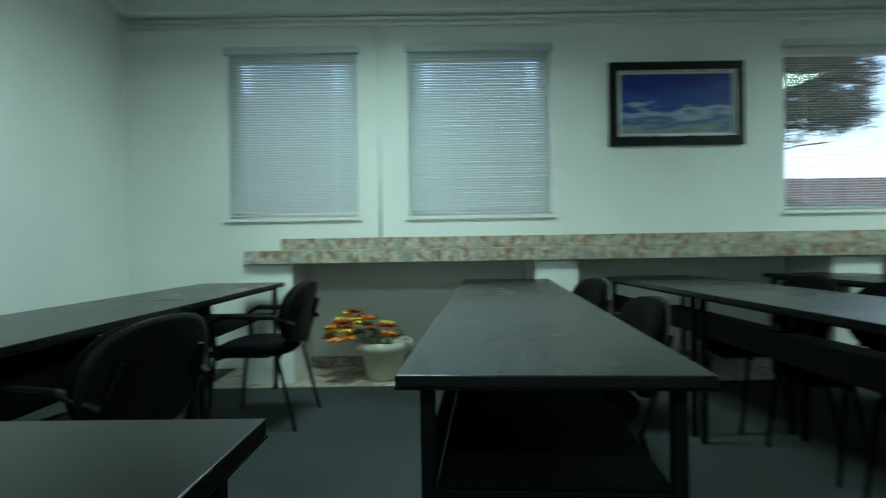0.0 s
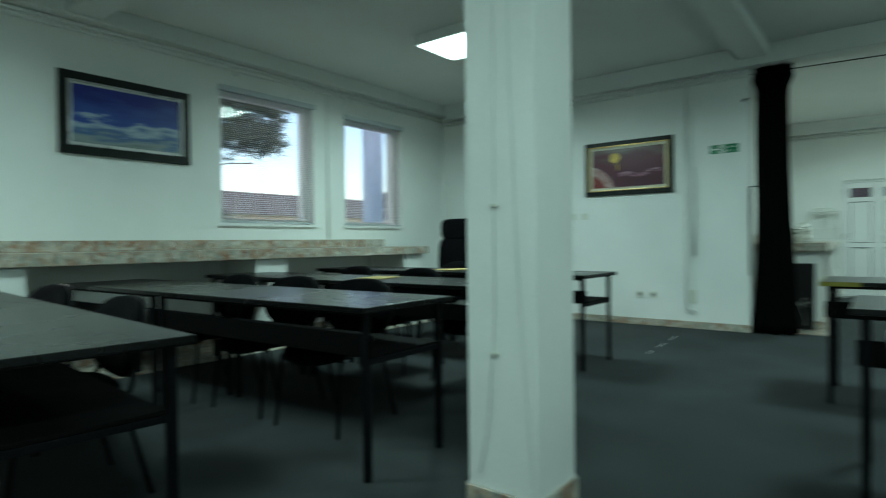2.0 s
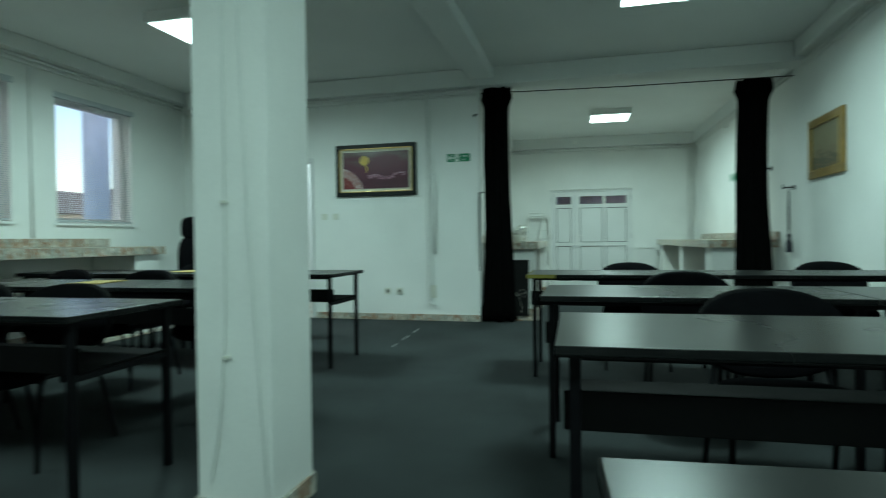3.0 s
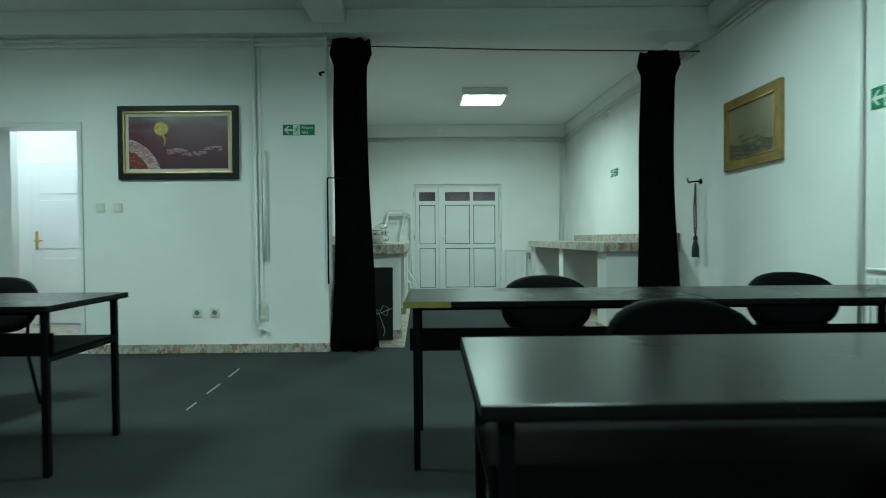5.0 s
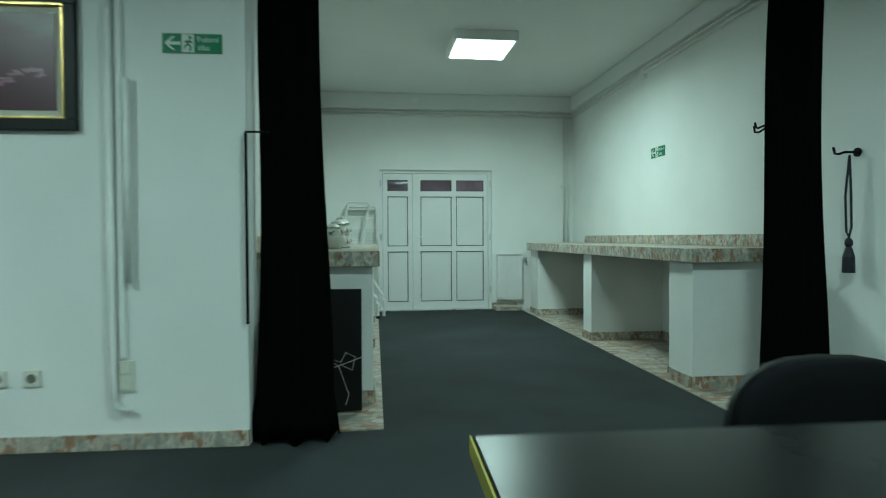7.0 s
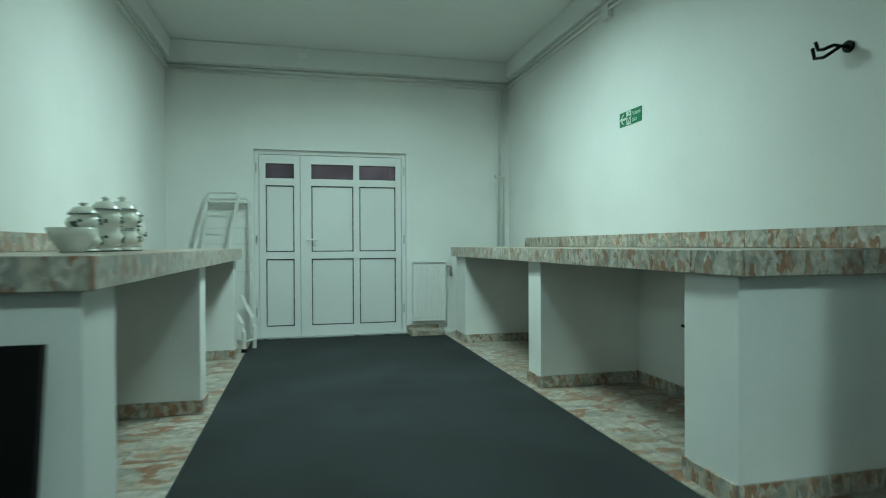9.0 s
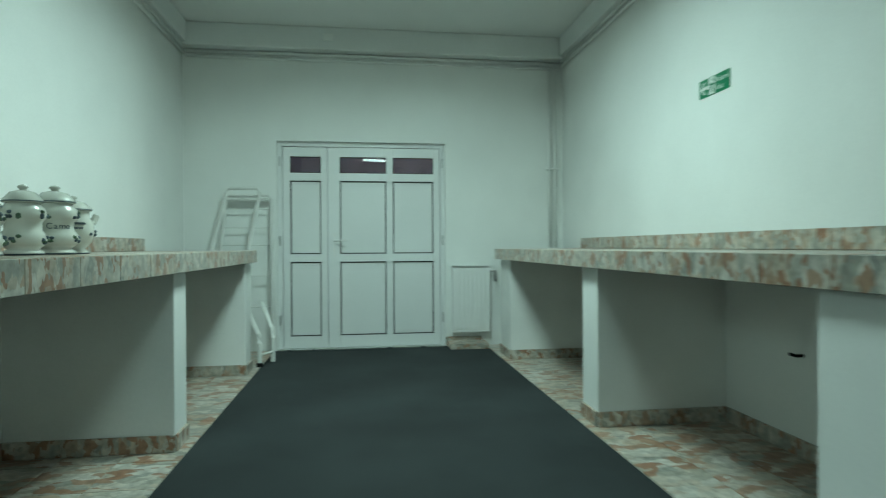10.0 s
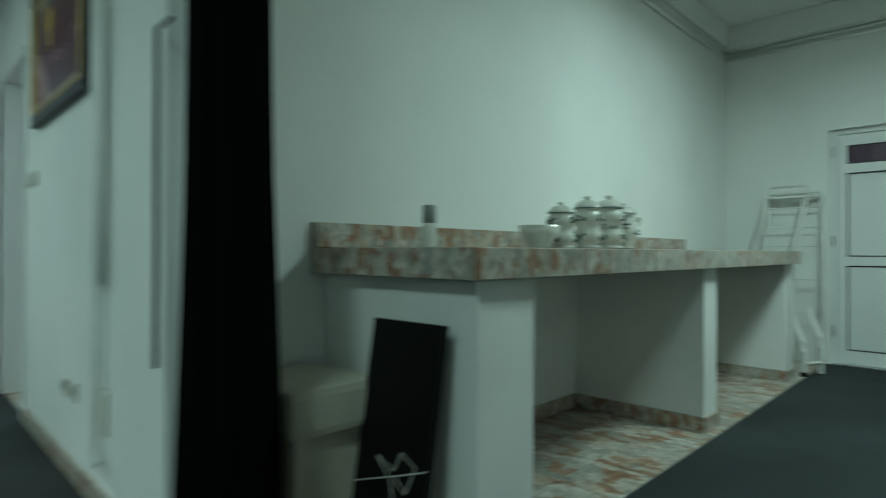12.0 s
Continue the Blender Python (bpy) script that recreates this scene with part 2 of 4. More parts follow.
band("trim_north", box(WEST, NORTH - 0.14, SOFFIT + 0.06, PICWALL, NORTH, CEIL, 0.01))
band("trim_east", box(PICWALL - 0.12, 0.31, SOFFIT, PICWALL, NORTH - 0.14, CEIL, 0.01))
band("trim_south", box(WEST, SOUTH, SOFFIT + 0.04, PICWALL - 0.12, SOUTH + 0.14, CEIL, 0.01))
band("trim_west", box(WEST, SOUTH + 0.14, SOFFIT + 0.06, WEST + 0.12, NORTH - 0.14, CEIL, 0.01))
band("beam_opening", box(PICWALL - 0.12, SOUTH + 0.002, SOFFIT, PICWALL + 0.2, 0.308, CEIL - 0.002, 0.01))
band("beam_long", box(WEST + 0.12, 0.1, 3.06, PICWALL - 0.122, 0.4, CEIL - 0.002, 0.01))
band("beam_cross", box(2.68, 0.402, 3.062, 2.98, NORTH - 0.142, CEIL - 0.002, 0.01))
band("trim_kitchen_end", box(KEND - 0.14, KRIGHT, SOFFIT, KEND, KLEFT, CEIL, 0.01), KM)
band("trim_kitchen_right", box(0.2, KRIGHT, SOFFIT + 0.02, KEND - 0.142, KRIGHT + 0.08, CEIL, 0.01), KM)
band("trim_kitchen_left", box(0.2, KLEFT - 0.08, SOFFIT + 0.02, KEND - 0.142, KLEFT, CEIL, 0.01), KM)

column = single("column", box(2.67, 0.09, 0, 2.99, 0.41, CEIL - 0.001, 0.012), M_PIER, "square white plastered column with tiled foot", "column", "structure")


# ---- tables ----
def table(m, length, label="black laminate school table with steel legs and a book shelf", width=0.68, high=0.785, group="tables in rows", tape=False):
    """Length runs along local y from 0, width along local x from 0."""
    t = thing("table", m, label, "table", group)
    slab = part("tabletop", box(0, 0, high - 0.025, width, length, high, 0.003), M_TOP, t)
    part("edge_band", frame_ring(width, length, high), M_TOPEDGE, slab)
    for x in (0.06, width - 0.06):
        for y in (0.05, length - 0.05):
            part("leg", box(x - 0.015, y - 0.015, 0, x + 0.015, y + 0.015, high - 0.026, 0.003), M_STEEL, t)
    for y in (0.05, length - 0.05):
        part("crossbar", box(0.076, y - 0.012, 0.52, width - 0.076, y + 0.012, 0.544, 0.002), M_STEEL, t)
    part("apron", box(0.045, 0.066, high - 0.045, 0.06, length - 0.066, high - 0.027, 0.002), M_STEEL, t)
    part("apron", box(width - 0.06, 0.066, high - 0.045, width - 0.045, length - 0.066, high - 0.027, 0.002), M_STEEL, t)
    shelf = part("book_shelf", box(0.078, 0.035, 0.547, width - 0.078, length - 0.035, 0.56, 0.002), M_TOPEDGE, t)
    part("shelf_lip", box(0.064, 0.02, 0.552, 0.076, length - 0.02, 0.655, 0.002), M_TOPEDGE, shelf)
    if tape:
        part("edge_tape", bx(box(-0.006, length - 0.21, high - 0.027, -0.002, length + 0.004, high + 0.0004), -0.006, length + 0.0025, high - 0.027, width, length + 0.006, high + 0.0004), M_YELLOW, slab, "yellow edge tape")
    return t


def frame_ring(w, l, h):
    bm = bmesh.new()
    bx(bm, -0.002, -0.002, h - 0.029, w + 0.002, 0.012, h - 0.0255)
    bx(bm, -0.002, l - 0.012, h - 0.029, w + 0.002, l + 0.002, h - 0.0255)
    bx(bm, -0.002, 0.012, h - 0.029, 0.012, l - 0.012, h - 0.0255)
    bx(bm, w - 0.012, 0.012, h - 0.029, w + 0.002, l - 0.012, h - 0.0255)
    return bm


# rows by the windows, long side away from the aisle
ROWS_NORTH = [(1.094, 0.813, -4.6, 1.785, 1.4, 0.62), (2.514, 0.84, 1.5, 1.85, 1.4, 0.65), (3.75, 0.95, 0.8, 1.85, 1.4, 0.66), (5.11, 0.99, 0.4, 1.85, 1.4, 0.68)]
for x, y, turn, l1, l2, wide in ROWS_NORTH:
    table(pose(x, y, 0, 0, 0, turn), l1, width=wide)
    table(pose(x, y, 0, 0, 0, turn) @ pose(0, l1 + 0.008, 0), l2, width=wide)
table(pose(-0.612, 0.795, 0), 1.79, width=0.615)
table(pose(-0.612, 2.593, 0), 1.4, width=0.615)
table(pose(0.285, -0.57, 0, 0, 0, -1), 1.12, width=0.62)
# rows by the wall with pictures
ROWS_SOUTH = [(0.9, -1.1, 4, 0.62), (2.26, -0.96, 1.5, 0.68), (3.53, -0.82, 0.8, 0.68), (5.15, -0.59, 0.5, 0.67)]
for i, (x, y, turn, wide) in enumerate(ROWS_SOUTH):
    row = pose(x, y, 0, 0, 0, turn)
    table(row @ pose(0, -1.4, 0), 1.4, width=wide, tape=i == 3)
    table(row @ pose(0, -2.7 if i else -2.25, 0), 1.292 if i else 0.842, width=wide)


# ---- lamps ----
def panel_lamp(x, y, m=Matrix(), glow=M_GLOW, gain=1.0, tint=(0.65, 1.0, 0.94)):
    p = thing("ceiling_light", m @ pose(x, y, CEIL), "square white surface-mounted LED panel, lit", "ceiling light", "LED panels")
    part("housing", box(-0.33, -0.33, -0.1, 0.33, 0.33, -0.001, 0.006), M_LAMPBODY, p)
    part("diffuser", box(-0.3, -0.3, -0.106, 0.3, 0.3, -0.1005, 0.002), glow, p, "glowing white diffuser")
    data = bpy.data.lights.new("led_panel_light", "AREA")
    data.shape, data.size, data.energy, data.color = "SQUARE", 0.6, LAMP_WATTS * gain, tint
    data.spread = radians(164)
    new("led_panel_light", data).matrix_world = m @ pose(x, y, CEIL - 0.108)
    return p


panel_lamp(5.64, 2.6)
panel_lamp(5.85, -1.64)
panel_lamp(0.75, 2.75)
panel_lamp(0.9, -1.64)
# unseen panel, added to brighten the corridor behind the doorway
panel_lamp(9.1, 4.25, glow=M_GLOW_DIM, gain=0.4, tint=(0.7, 0.95, 1.0))
panel_lamp(3.03, -0.5, KM, M_GLOW_BACK, 1.12, (0.67, 1.0, 0.94))


# ---- windows, blinds and the view outside ----
def slat_mesh(runs, hw=0.0125, n=4):
    """Curved blind slat from runs (start, end, share of the full depth)."""
    bm = bmesh.new()
    for p, q, share in runs:
        lo = [((-1 + 2 * k / n) * hw * share, 0.0022 * (1 - (-1 + 2 * k / n) ** 2)) for k in range(n + 1)]
        rows = [[bm.verts.new((s, a, b)) for a, b in lo] + [bm.verts.new((s, a, b - 0.0006)) for a, b in lo[::-1]] for s in (p, q)]
        m = len(rows[0])
        for k in range(m):
            bm.faces.new((rows[0][k], rows[0][(k + 1) % m], rows[1][(k + 1) % m], rows[1][k]))
    return mesh_of("slat", bm, M_BLIND)


def window(i, x0, x1, z0, z1, tilt):
    w = tagged(new("window_%d" % i), "white window with a grey venetian blind, slats " + ("closed" if tilt > 40 else "open"), "window", "", "structure")
    y = NORTH + 0.12
    f = 0.06
    bm = bmesh.new()
    bx(bm, x0, y, z0, x0 + f, y + 0.07, z1)
    bx(bm, x1 - f, y, z0, x1, y + 0.07, z1)
    bx(bm, x0 + f, y, z0, x1 - f, y + 0.07, z0 + f)
    bx(bm, x0 + f, y, z1 - f, x1 - f, y + 0.07, z1)
    part("window_frame", bm, M_PVC, w)
    pane = part("pane", box(x0 + f, y + 0.03, z0 + f, x1 - f, y + 0.036, z1 - f), M_GLASS, w, "clear pane")
    pane.visible_shadow = False
    part("window_sill", box(x0 - 0.03, NORTH - 0.03, z0 - 0.03, x1 + 0.03, NORTH + 0.12, z0 - 0.002, 0.005), M_PVC, w)
    part("head_rail", box(x0 - 0.02, NORTH - 0.035, z1 - 0.03, x1 + 0.02, NORTH + 0.025, z1 + 0.03, 0.004), M_BLIND, w)
    bottom = part("bottom_rail", box(x0 + 0.012, NORTH + 0.005, z0 + 0.012, x1 - 0.012, NORTH + 0.03, z0 + 0.03, 0.003), M_BLIND, w)
    whole = slat_mesh([(x0 + 0.01, x1 - 0.01, 1.0)])
    a, b = x0 + 0.13, x1 - 0.13
    notched = slat_mesh([(x0 + 0.01, a, 1.0), (a, a + 0.085, 0.8), (a + 0.085, b - 0.085, 1.0), (b - 0.085, b, 0.8), (b, x1 - 0.01, 1.0)])
    k = 0
    z = z1 - 0.045
    while z > z0 + 0.035:
        s = new("slat", notched if tilt > 40 and 2 < k < 15 else whole)
        s.parent = w
        s.matrix_basis = pose(0, NORTH + 0.018, z, tilt + random.uniform(-0.15, 0.15), random.uniform(-0.02, 0.02), 0)
        z -= 0.0225
        k += 1
    bm = bmesh.new()
    for x in (x0 + 0.18, x1 - 0.18):
        tube(bm, [(x, NORTH + 0.003, z0 + 0.02), (x, NORTH + 0.003, z1 - 0.03)], 0.0015, 5)
    part("ladder_cord", bm, M_PVC, w)
    return w


for i, (x0, x1, z0, z1) in enumerate(WINDOWS):
    window(i + 1, x0, x1, z0, z1, 66 if i < 2 else 13)

single("ground", box(-150, NORTH + 0.35, -1.2, 170, 300, -1.0), mat("dry_ground", (0.16, 0.15, 0.12), 0.9, var=0.3, scale=0.4), "dull bare ground outside the windows", "ground", "structure")
M_ROOF = mat("clay_roof", (0.2, 0.16, 0.155), 0.85, var=0.3, scale=2, fine=20)
M_FACADE = mat("pale_facade", (0.5, 0.49, 0.46), 0.85, var=0.1, scale=0.6)
M_FARWIN = mat("dark_window", (0.05, 0.06, 0.08), 0.2)


def house(x, y, w, d, h, roof):
    g = thing("house", pose(x, y, -1.0), "pale house with a red tiled gable roof", "house", "houses outside")
    part("wall", box(-w / 2, -d / 2, 0, w / 2, d / 2, h), M_FACADE, g)
    bm = bmesh.new()
    v = [bm.verts.new(p) for p in ((-w / 2 - .4, -d / 2 - .5, h), (w / 2 + .4, -d / 2 - .5, h), (w / 2 + .4, d / 2 + .5, h), (-w / 2 - .4, d / 2 + .5, h), (-w / 2 - .4, 0, h + roof), (w / 2 + .4, 0, h + roof))]
    for q in ((0, 1, 5, 4), (2, 3, 4, 5), (0, 4, 3), (1, 2, 5), (3, 2, 1, 0)):
        bm.faces.new([v[k] for k in q])
    part("roof", bm, M_ROOF, g)
    for k in range(max(2, int(w // 3))):
        cx = -w / 2 + (k + 0.5) * w / max(2, int(w // 3))
        part("window", box(cx - 0.5, -d / 2 - 0.03, h - 1.9, cx + 0.5, -d / 2 + 0.02, h - 0.6), M_FARWIN, g)


house(27, 34, 14, 9, 3.9, 1.8)
house(41, 30, 10, 8, 5.0, 2.6)
house(14, 46, 12, 9, 3.4, 1.8)
house(58, 44, 12, 9, 4.0, 2.2)


def pine(x, y, base, height, spread):
    g = thing("pine_tree", pose(x, y, -1.0), "broad dark green pine tree with a bare trunk", "tree")
    bm = bmesh.new()
    tube(bm, [(0, 0, 0), (0.05, 0.1, height * 0.4), (-0.1, 0.0, height * 0.75), (0, 0, height)], 0.16, 9)
    for k in range(14):
        a, z = k * 2.4, height * (0.55 + 0.03 * k)
        r = spread * (0.55 + 0.4 * random.random())
        tube(bm, [(0, 0, z), (r * .5 * math.cos(a), r * .5 * math.sin(a), z + 0.25), (r * math.cos(a), r * math.sin(a), z + 0.35)], 0.025, 6)
    part("trunk", bm, mat("pine_bark", (0.1, 0.075, 0.055), 0.9, var=0.3, fine=30, bump=0.6), g)
    verts, faces = [], []
    rng = np.random.RandomState(4)
    for k in range(1300):
        a, q = rng.rand() * 6.283, rng.rand() ** 0.5
        cz = height * (0.62 + 0.4 * rng.rand()) + 0.4 * (1 - q)
        c = np.array([q * spread * math.cos(a), q * spread * math.sin(a), cz])
        for j in range(26):
            d = rng.normal(size=3)
            d /= np.linalg.norm(d)
            sdir = np.cross(d, rng.normal(size=3))
            sdir /= np.linalg.norm(sdir)
            p = c + d * 0.06
            e = c + d * (0.28 + 0.22 * rng.rand()) * np.array([1.2, 1.2, 0.7])
            n0 = len(verts)
            verts += [tuple(p - sdir * 0.02), tuple(p + sdir * 0.02), tuple(e)]
            faces.append((n0, n0 + 1, n0 + 2))
    me = bpy.data.meshes.new("crown")
    me.from_pydata(verts, [], faces)
    me.materials.append(mat("pine_needles", (0.07, 0.1, 0.085), 0.7, var=0.4, scale=2))
    tagged(new("crown", me), kind="stuff").parent = g


pine(10.9, 17.0, 0, 8.4, 2.7)
post = single("porch_post", lathe(bmesh.new(), [(0.23, -1.0), (0.23, 0.0), (0.21, 0.02), (0.2, 3.4)], (8.98, 7.2, 0)), mat("pale_render", (0.42, 0.5, 0.62), 0.8), "round pale blue-grey porch post outside the window", "post", smooth=True)


# ---- tiles ----
def tile_mesh(w, d, h, b=0.002):
    bm = bmesh.new()
    lo = [bm.verts.new(p) for p in ((0, 0, 0), (w, 0, 0), (w, d, 0), (0, d, 0))]
    mi = [bm.verts.new(p) for p in ((0, 0, h - b), (w, 0, h - b), (w, d, h - b), (0, d, h - b))]
    hi = [bm.verts.new(p) for p in ((b, b, h), (w - b, b, h), (w - b, d - b, h), (b, d - b, h))]
    for r, q in ((lo, mi), (mi, hi)):
        for k in range(4):
            bm.faces.new((r[k], r[(k + 1) % 4], q[(k + 1) % 4], q[k]))
    bm.faces.new(hi)
    bm.faces.new(lo[::-1])
    return bm


def tile_field(parent, m, length, depth, size, material, thick=0.008, gap=0.003, name="tile"):
    """Tiles over a length (local x) and depth (local y), thickness along local z."""
    nx, ny = max(1, round(length / size)), max(1, round(depth / size))
    w, d = length / nx, depth / ny
    me = mesh_of(name, tile_mesh(w - gap, d - gap, thick), material)
    for i in range(nx):
        for j in range(ny):
            t = new(name, me)
            t.parent = parent
            t.matrix_basis = m @ pose(i * w + gap / 2, j * d + gap / 2, random.uniform(0, 0.0006))


def wall_strip(parent, p0, p1, height, z, out, size=0.3, material=None, thick=0.009):
    """A row of upright tiles from p0 to p1, facing to the right of that line."""
    a, b = Vector((*p0, z)), Vector((*p1, z))
    d = (b - a).normalized()
    n = d.cross(Vector((0, 0, 1)))
    m = Matrix(((d.x, 0, n.x, a.x), (d.y, 0, n.y, a.y), (0, 1, 0, z), (0, 0, 0, 1)))
    tile_field(parent, m, (b - a).length, height, max(size, height * 0.99), material or M_EDGE, thick, 0.002)


def skirting(name, p0, p1, m=None, base=0.0, h=0.085, label="marbled brown and cream tile skirting"):
    a, b = Vector(p0), Vector(p1)
    d = (b - a).normalized()
    n = Vector((d.y, -d.x))
    bm = bmesh.new()
    q = [a, b, b + n * 0.006, a + n * 0.006]
    lo = [bm.verts.new((*v, base)) for v in q]
    hi = [bm.verts.new((*v, base + h)) for v in q]
    for k in range(4):
        bm.faces.new((lo[k], lo[(k + 1) % 4], hi[(k + 1) % 4], hi[k]))
    bm.faces.new(hi)
    ob = single(name, bm, M_GROUT, label, "skirting", "structure", m)
    wall_strip(ob, tuple(a + n * 0.005), tuple(b + n * 0.005), h + 0.002, base, 1)
    return ob


def counter(m, length, depth, front, piers, splash, top=1.01, thick=0.1, side=1, label="", pier_depth=None, wing=()):
    """Masonry counter: local x along the wall, local y from the front (0) to the wall (depth)."""
    c = thing("counter", m, label, "counter")
    part("worktop", box(0, 0.012, top - thick, length, depth, top - 0.008), M_GROUT, c)
    tile_field(c, pose(0, 0.004, top - 0.008), length, depth - 0.006, 0.3, M_TILE)
    wall_strip(c, (0, 0.012), (length, 0.012), thick, top - thick, 1, 0.3)
    wall_strip(c, (0, depth), (0, 0.012), thick, top - thick, 1, 0.3)
    wall_strip(c, (length, 0.012), (length, depth), thick, top - thick, 1, 0.3)
    for i, (a, b) in enumerate(piers):
        p = part("pier", box(a, 0.05, 0.002, b, depth, top - thick - 0.001, 0.006), M_PIER, c)
    s0, s1 = splash
    sp = part("splashback", box(s0, depth - 0.022, top + 0.001, s1, depth - 0.002, top + 0.1), M_GROUT, c)
    wall_strip(c, (s0, depth - 0.022), (s1, depth - 0.022), 0.1, top + 0.001, 1, 0.3)
    wall_strip(c, (s0, depth - 0.002), (s0, depth - 0.022), 0.1, top + 0.001, 1, 0.02)
    return c


# ---- counter below the windows ----
WC = 4.02
counter(pose(-0.3, WC, 0), 7.13, NORTH - WC, 0, [(-0.02, 0.34), (2.2, 2.52), (4.47, 4.84), (6.7, 7.08)], (0.1, 6.93), 1.02, label="long masonry counter topped with marbled tiles under the windows")
strip = single("tile_strip_north", box(-0.6, WC - 0.06, 0.0005, 7.2, NORTH, 0.002), M_GROUT, "marbled tiles below the window counter", "tiles", "structure")
tile_field(strip, pose(-0.6, WC - 0.06, 0.002), 7.8, NORTH - WC + 0.06, 0.33, M_TILE, 0.006)
for a, b in ((0.04, 1.9), (2.22, 4.17), (4.54, 6.4)):
    skirting("baseboard_north", (a, NORTH), (b, NORTH), base=0.008)

# ---- back room counters ----
right_counter = counter(KM @ pose(5.1, KFR, 0, 0, 0, 180), 4.4, KFR - KRIGHT, 0, [(0.06, 0.42), (2.17, 2.4), (4.0, 4.33)], (0.2, 4.4), 1.01, label="masonry counter topped with marbled tiles, open bays below")
left_counter = counter(KM @ pose(0.66, KFL, 0), 3.98, KLEFT - KFL, 0, [(0.06, 0.36), (1.98, 2.18), (3.72, 3.94)], (0.0, 3.75), 1.01, label="masonry counter topped with marbled tiles, open bays below")
for name, u0, u1, v0, v1 in (("tile_strip_right", 0.25, KEND - 0.02, KRIGHT, KFR + 0.01), ("tile_strip_left", 0.2, KEND - 0.02, KFL - 0.01, KLEFT)):
    strip = single(name, box(u0, v0, 0.0005, u1, v1, 0.002), M_GROUT, "marbled beige and rust floor tiles", "tiles", "structure", KM)
    tile_field(strip, pose(u0, v0, 0.002), u1 - u0, v1 - v0, 0.33, M_TILE, 0.006)
# skirting round the piers and bays
for a, b in ((0.77, 1.1), (2.7, 2.93), (4.68, 5.04)):
    skirting("baseboard_pier_front", (b, KFR - 0.05), (a, KFR - 0.05), KM, 0.008)
    skirting("baseboard_pier_near", (a, KFR - 0.045), (a, KRIGHT), KM, 0.008)
    skirting("baseboard_pier_far", (b, KRIGHT), (b, KFR - 0.045), KM, 0.008)
for a, b in ((1.12, 2.68), (2.95, 4.66)):
    skirting("baseboard_bay", (b, KRIGHT), (a, KRIGHT), KM, 0.008)
for a, b in ((0.72, 1.02), (2.64, 2.84), (4.38, 4.6)):
    skirting("baseboard_pier_front", (a, KFL + 0.05), (b, KFL + 0.05), KM, 0.008)
    skirting("baseboard_pier_near", (a, KLEFT), (a, KFL + 0.045), KM, 0.008)
    skirting("baseboard_pier_far", (b, KFL + 0.045), (b, KLEFT), KM, 0.008)
for a, b in ((1.04, 2.62), (2.86, 4.36)):
    skirting("baseboard_bay", (a, KLEFT), (b, KLEFT), KM, 0.008)
skirting("baseboard_east", (PICWALL, 2.6), (PICWALL, 0.31))
skirting("baseboard_south", (PICWALL, SOUTH), (WEST, SOUTH))
skirting("baseboard_west", (WEST, SOUTH), (WEST, NORTH))
for p, q in (((2.67, 0.41), (2.67, 0.09)), ((2.67, 0.09), (2.99, 0.09)), ((2.99, 0.09), (2.99, 0.41)), ((2.99, 0.41), (2.67, 0.41))):
    skirting("baseboard_column", p, q)
skirting("baseboard_end", (KEND, DOOR_V0), (KEND, -1.5), KM, 0.001, 0.1)


# ---- double door of the back room ----
door = tagged(new("door_1"), "closed white plastic double door with dark transom panes", "door", "", "structure")
door.matrix_basis = KM
du = KEND + 0.06


def door_bars(bars, z0=0, z1=2.0, name="leaf_frame", d0=0.0, d1=0.05):
    bm = bmesh.new()
    for a, b, c, d in bars:
        bx(bm, du + d0, a, c, du + d1, b, d, 0.003)
    return part(name, bm, M_PVC, door)


f = 0.045
door_bars([(DOOR_V0, DOOR_V0 + f, 0, 2.1), (DOOR_V1 - f, DOOR_V1, 0, 2.1), (DOOR_V0 + f, DOOR_V1 - f, 2.055, 2.1)], name="outer_frame", d0=-0.012, d1=0.07)
LEAVES = [("leaf_frame", 0.08, 0.52, [(0.145, 0.45)]), ("leaf_frame", -1.07, 0.075, [(-0.515, -0.045), (-1.005, -0.585)])]
for name, a, b, cols in LEAVES:
    bars = []
    vs = sorted([a, b, *[v for c in cols for v in c]])
    for k in range(0, len(vs), 2):
        bars.append((vs[k], vs[k + 1], 0.012, 2.05))
    for c0, c1 in cols:
        for z0, z1 in ((0.012, 0.13), (0.885, 0.965), (1.71, 1.79), (1.955, 2.05)):
            bars.append((c0, c1, z0, z1))
    leaf = door_bars(bars, name=name)
    for c0, c1 in cols:
        for z0, z1 in ((0.13, 0.885), (0.965, 1.71)):
            part("seal", pierced(bmesh.new(), 1, du + 0.012, du + 0.02, c0, c1, z0, z1, [(c0 + 0.011, c1 - 0.011, z0 + 0.011, z1 - 0.011)]), M_SEAL, leaf)
            part("panel", box(du + 0.021, c0 + 0.005, z0 + 0.005, du + 0.036, c1 - 0.005, z1 - 0.005), M_PVC, leaf)
        part("seal", pierced(bmesh.new(), 1, du + 0.012, du + 0.02, c0, c1, 1.79, 1.955, [(c0 + 0.008, c1 - 0.008, 1.798, 1.947)]), M_SEAL, leaf)
        part("transom_pane", box(du + 0.02, c0 + 0.007, 1.797, du + 0.026, c1 - 0.007, 1.948), M_GLASS, leaf, "dark glass pane")
bm = bmesh.new()
bx(bm, du - 0.01, -0.005, 0.93, du - 0.001, 0.025, 1.17, 0.003)
tube(bm, [(du - 0.01, 0.01, 1.1), (du - 0.05, 0.01, 1.1), (du - 0.055, -0.01, 1.1), (du - 0.055, -0.12, 1.1)], 0.009, 8)
part("door_handle", bm, M_LAMPBODY, door, "white lever handle")
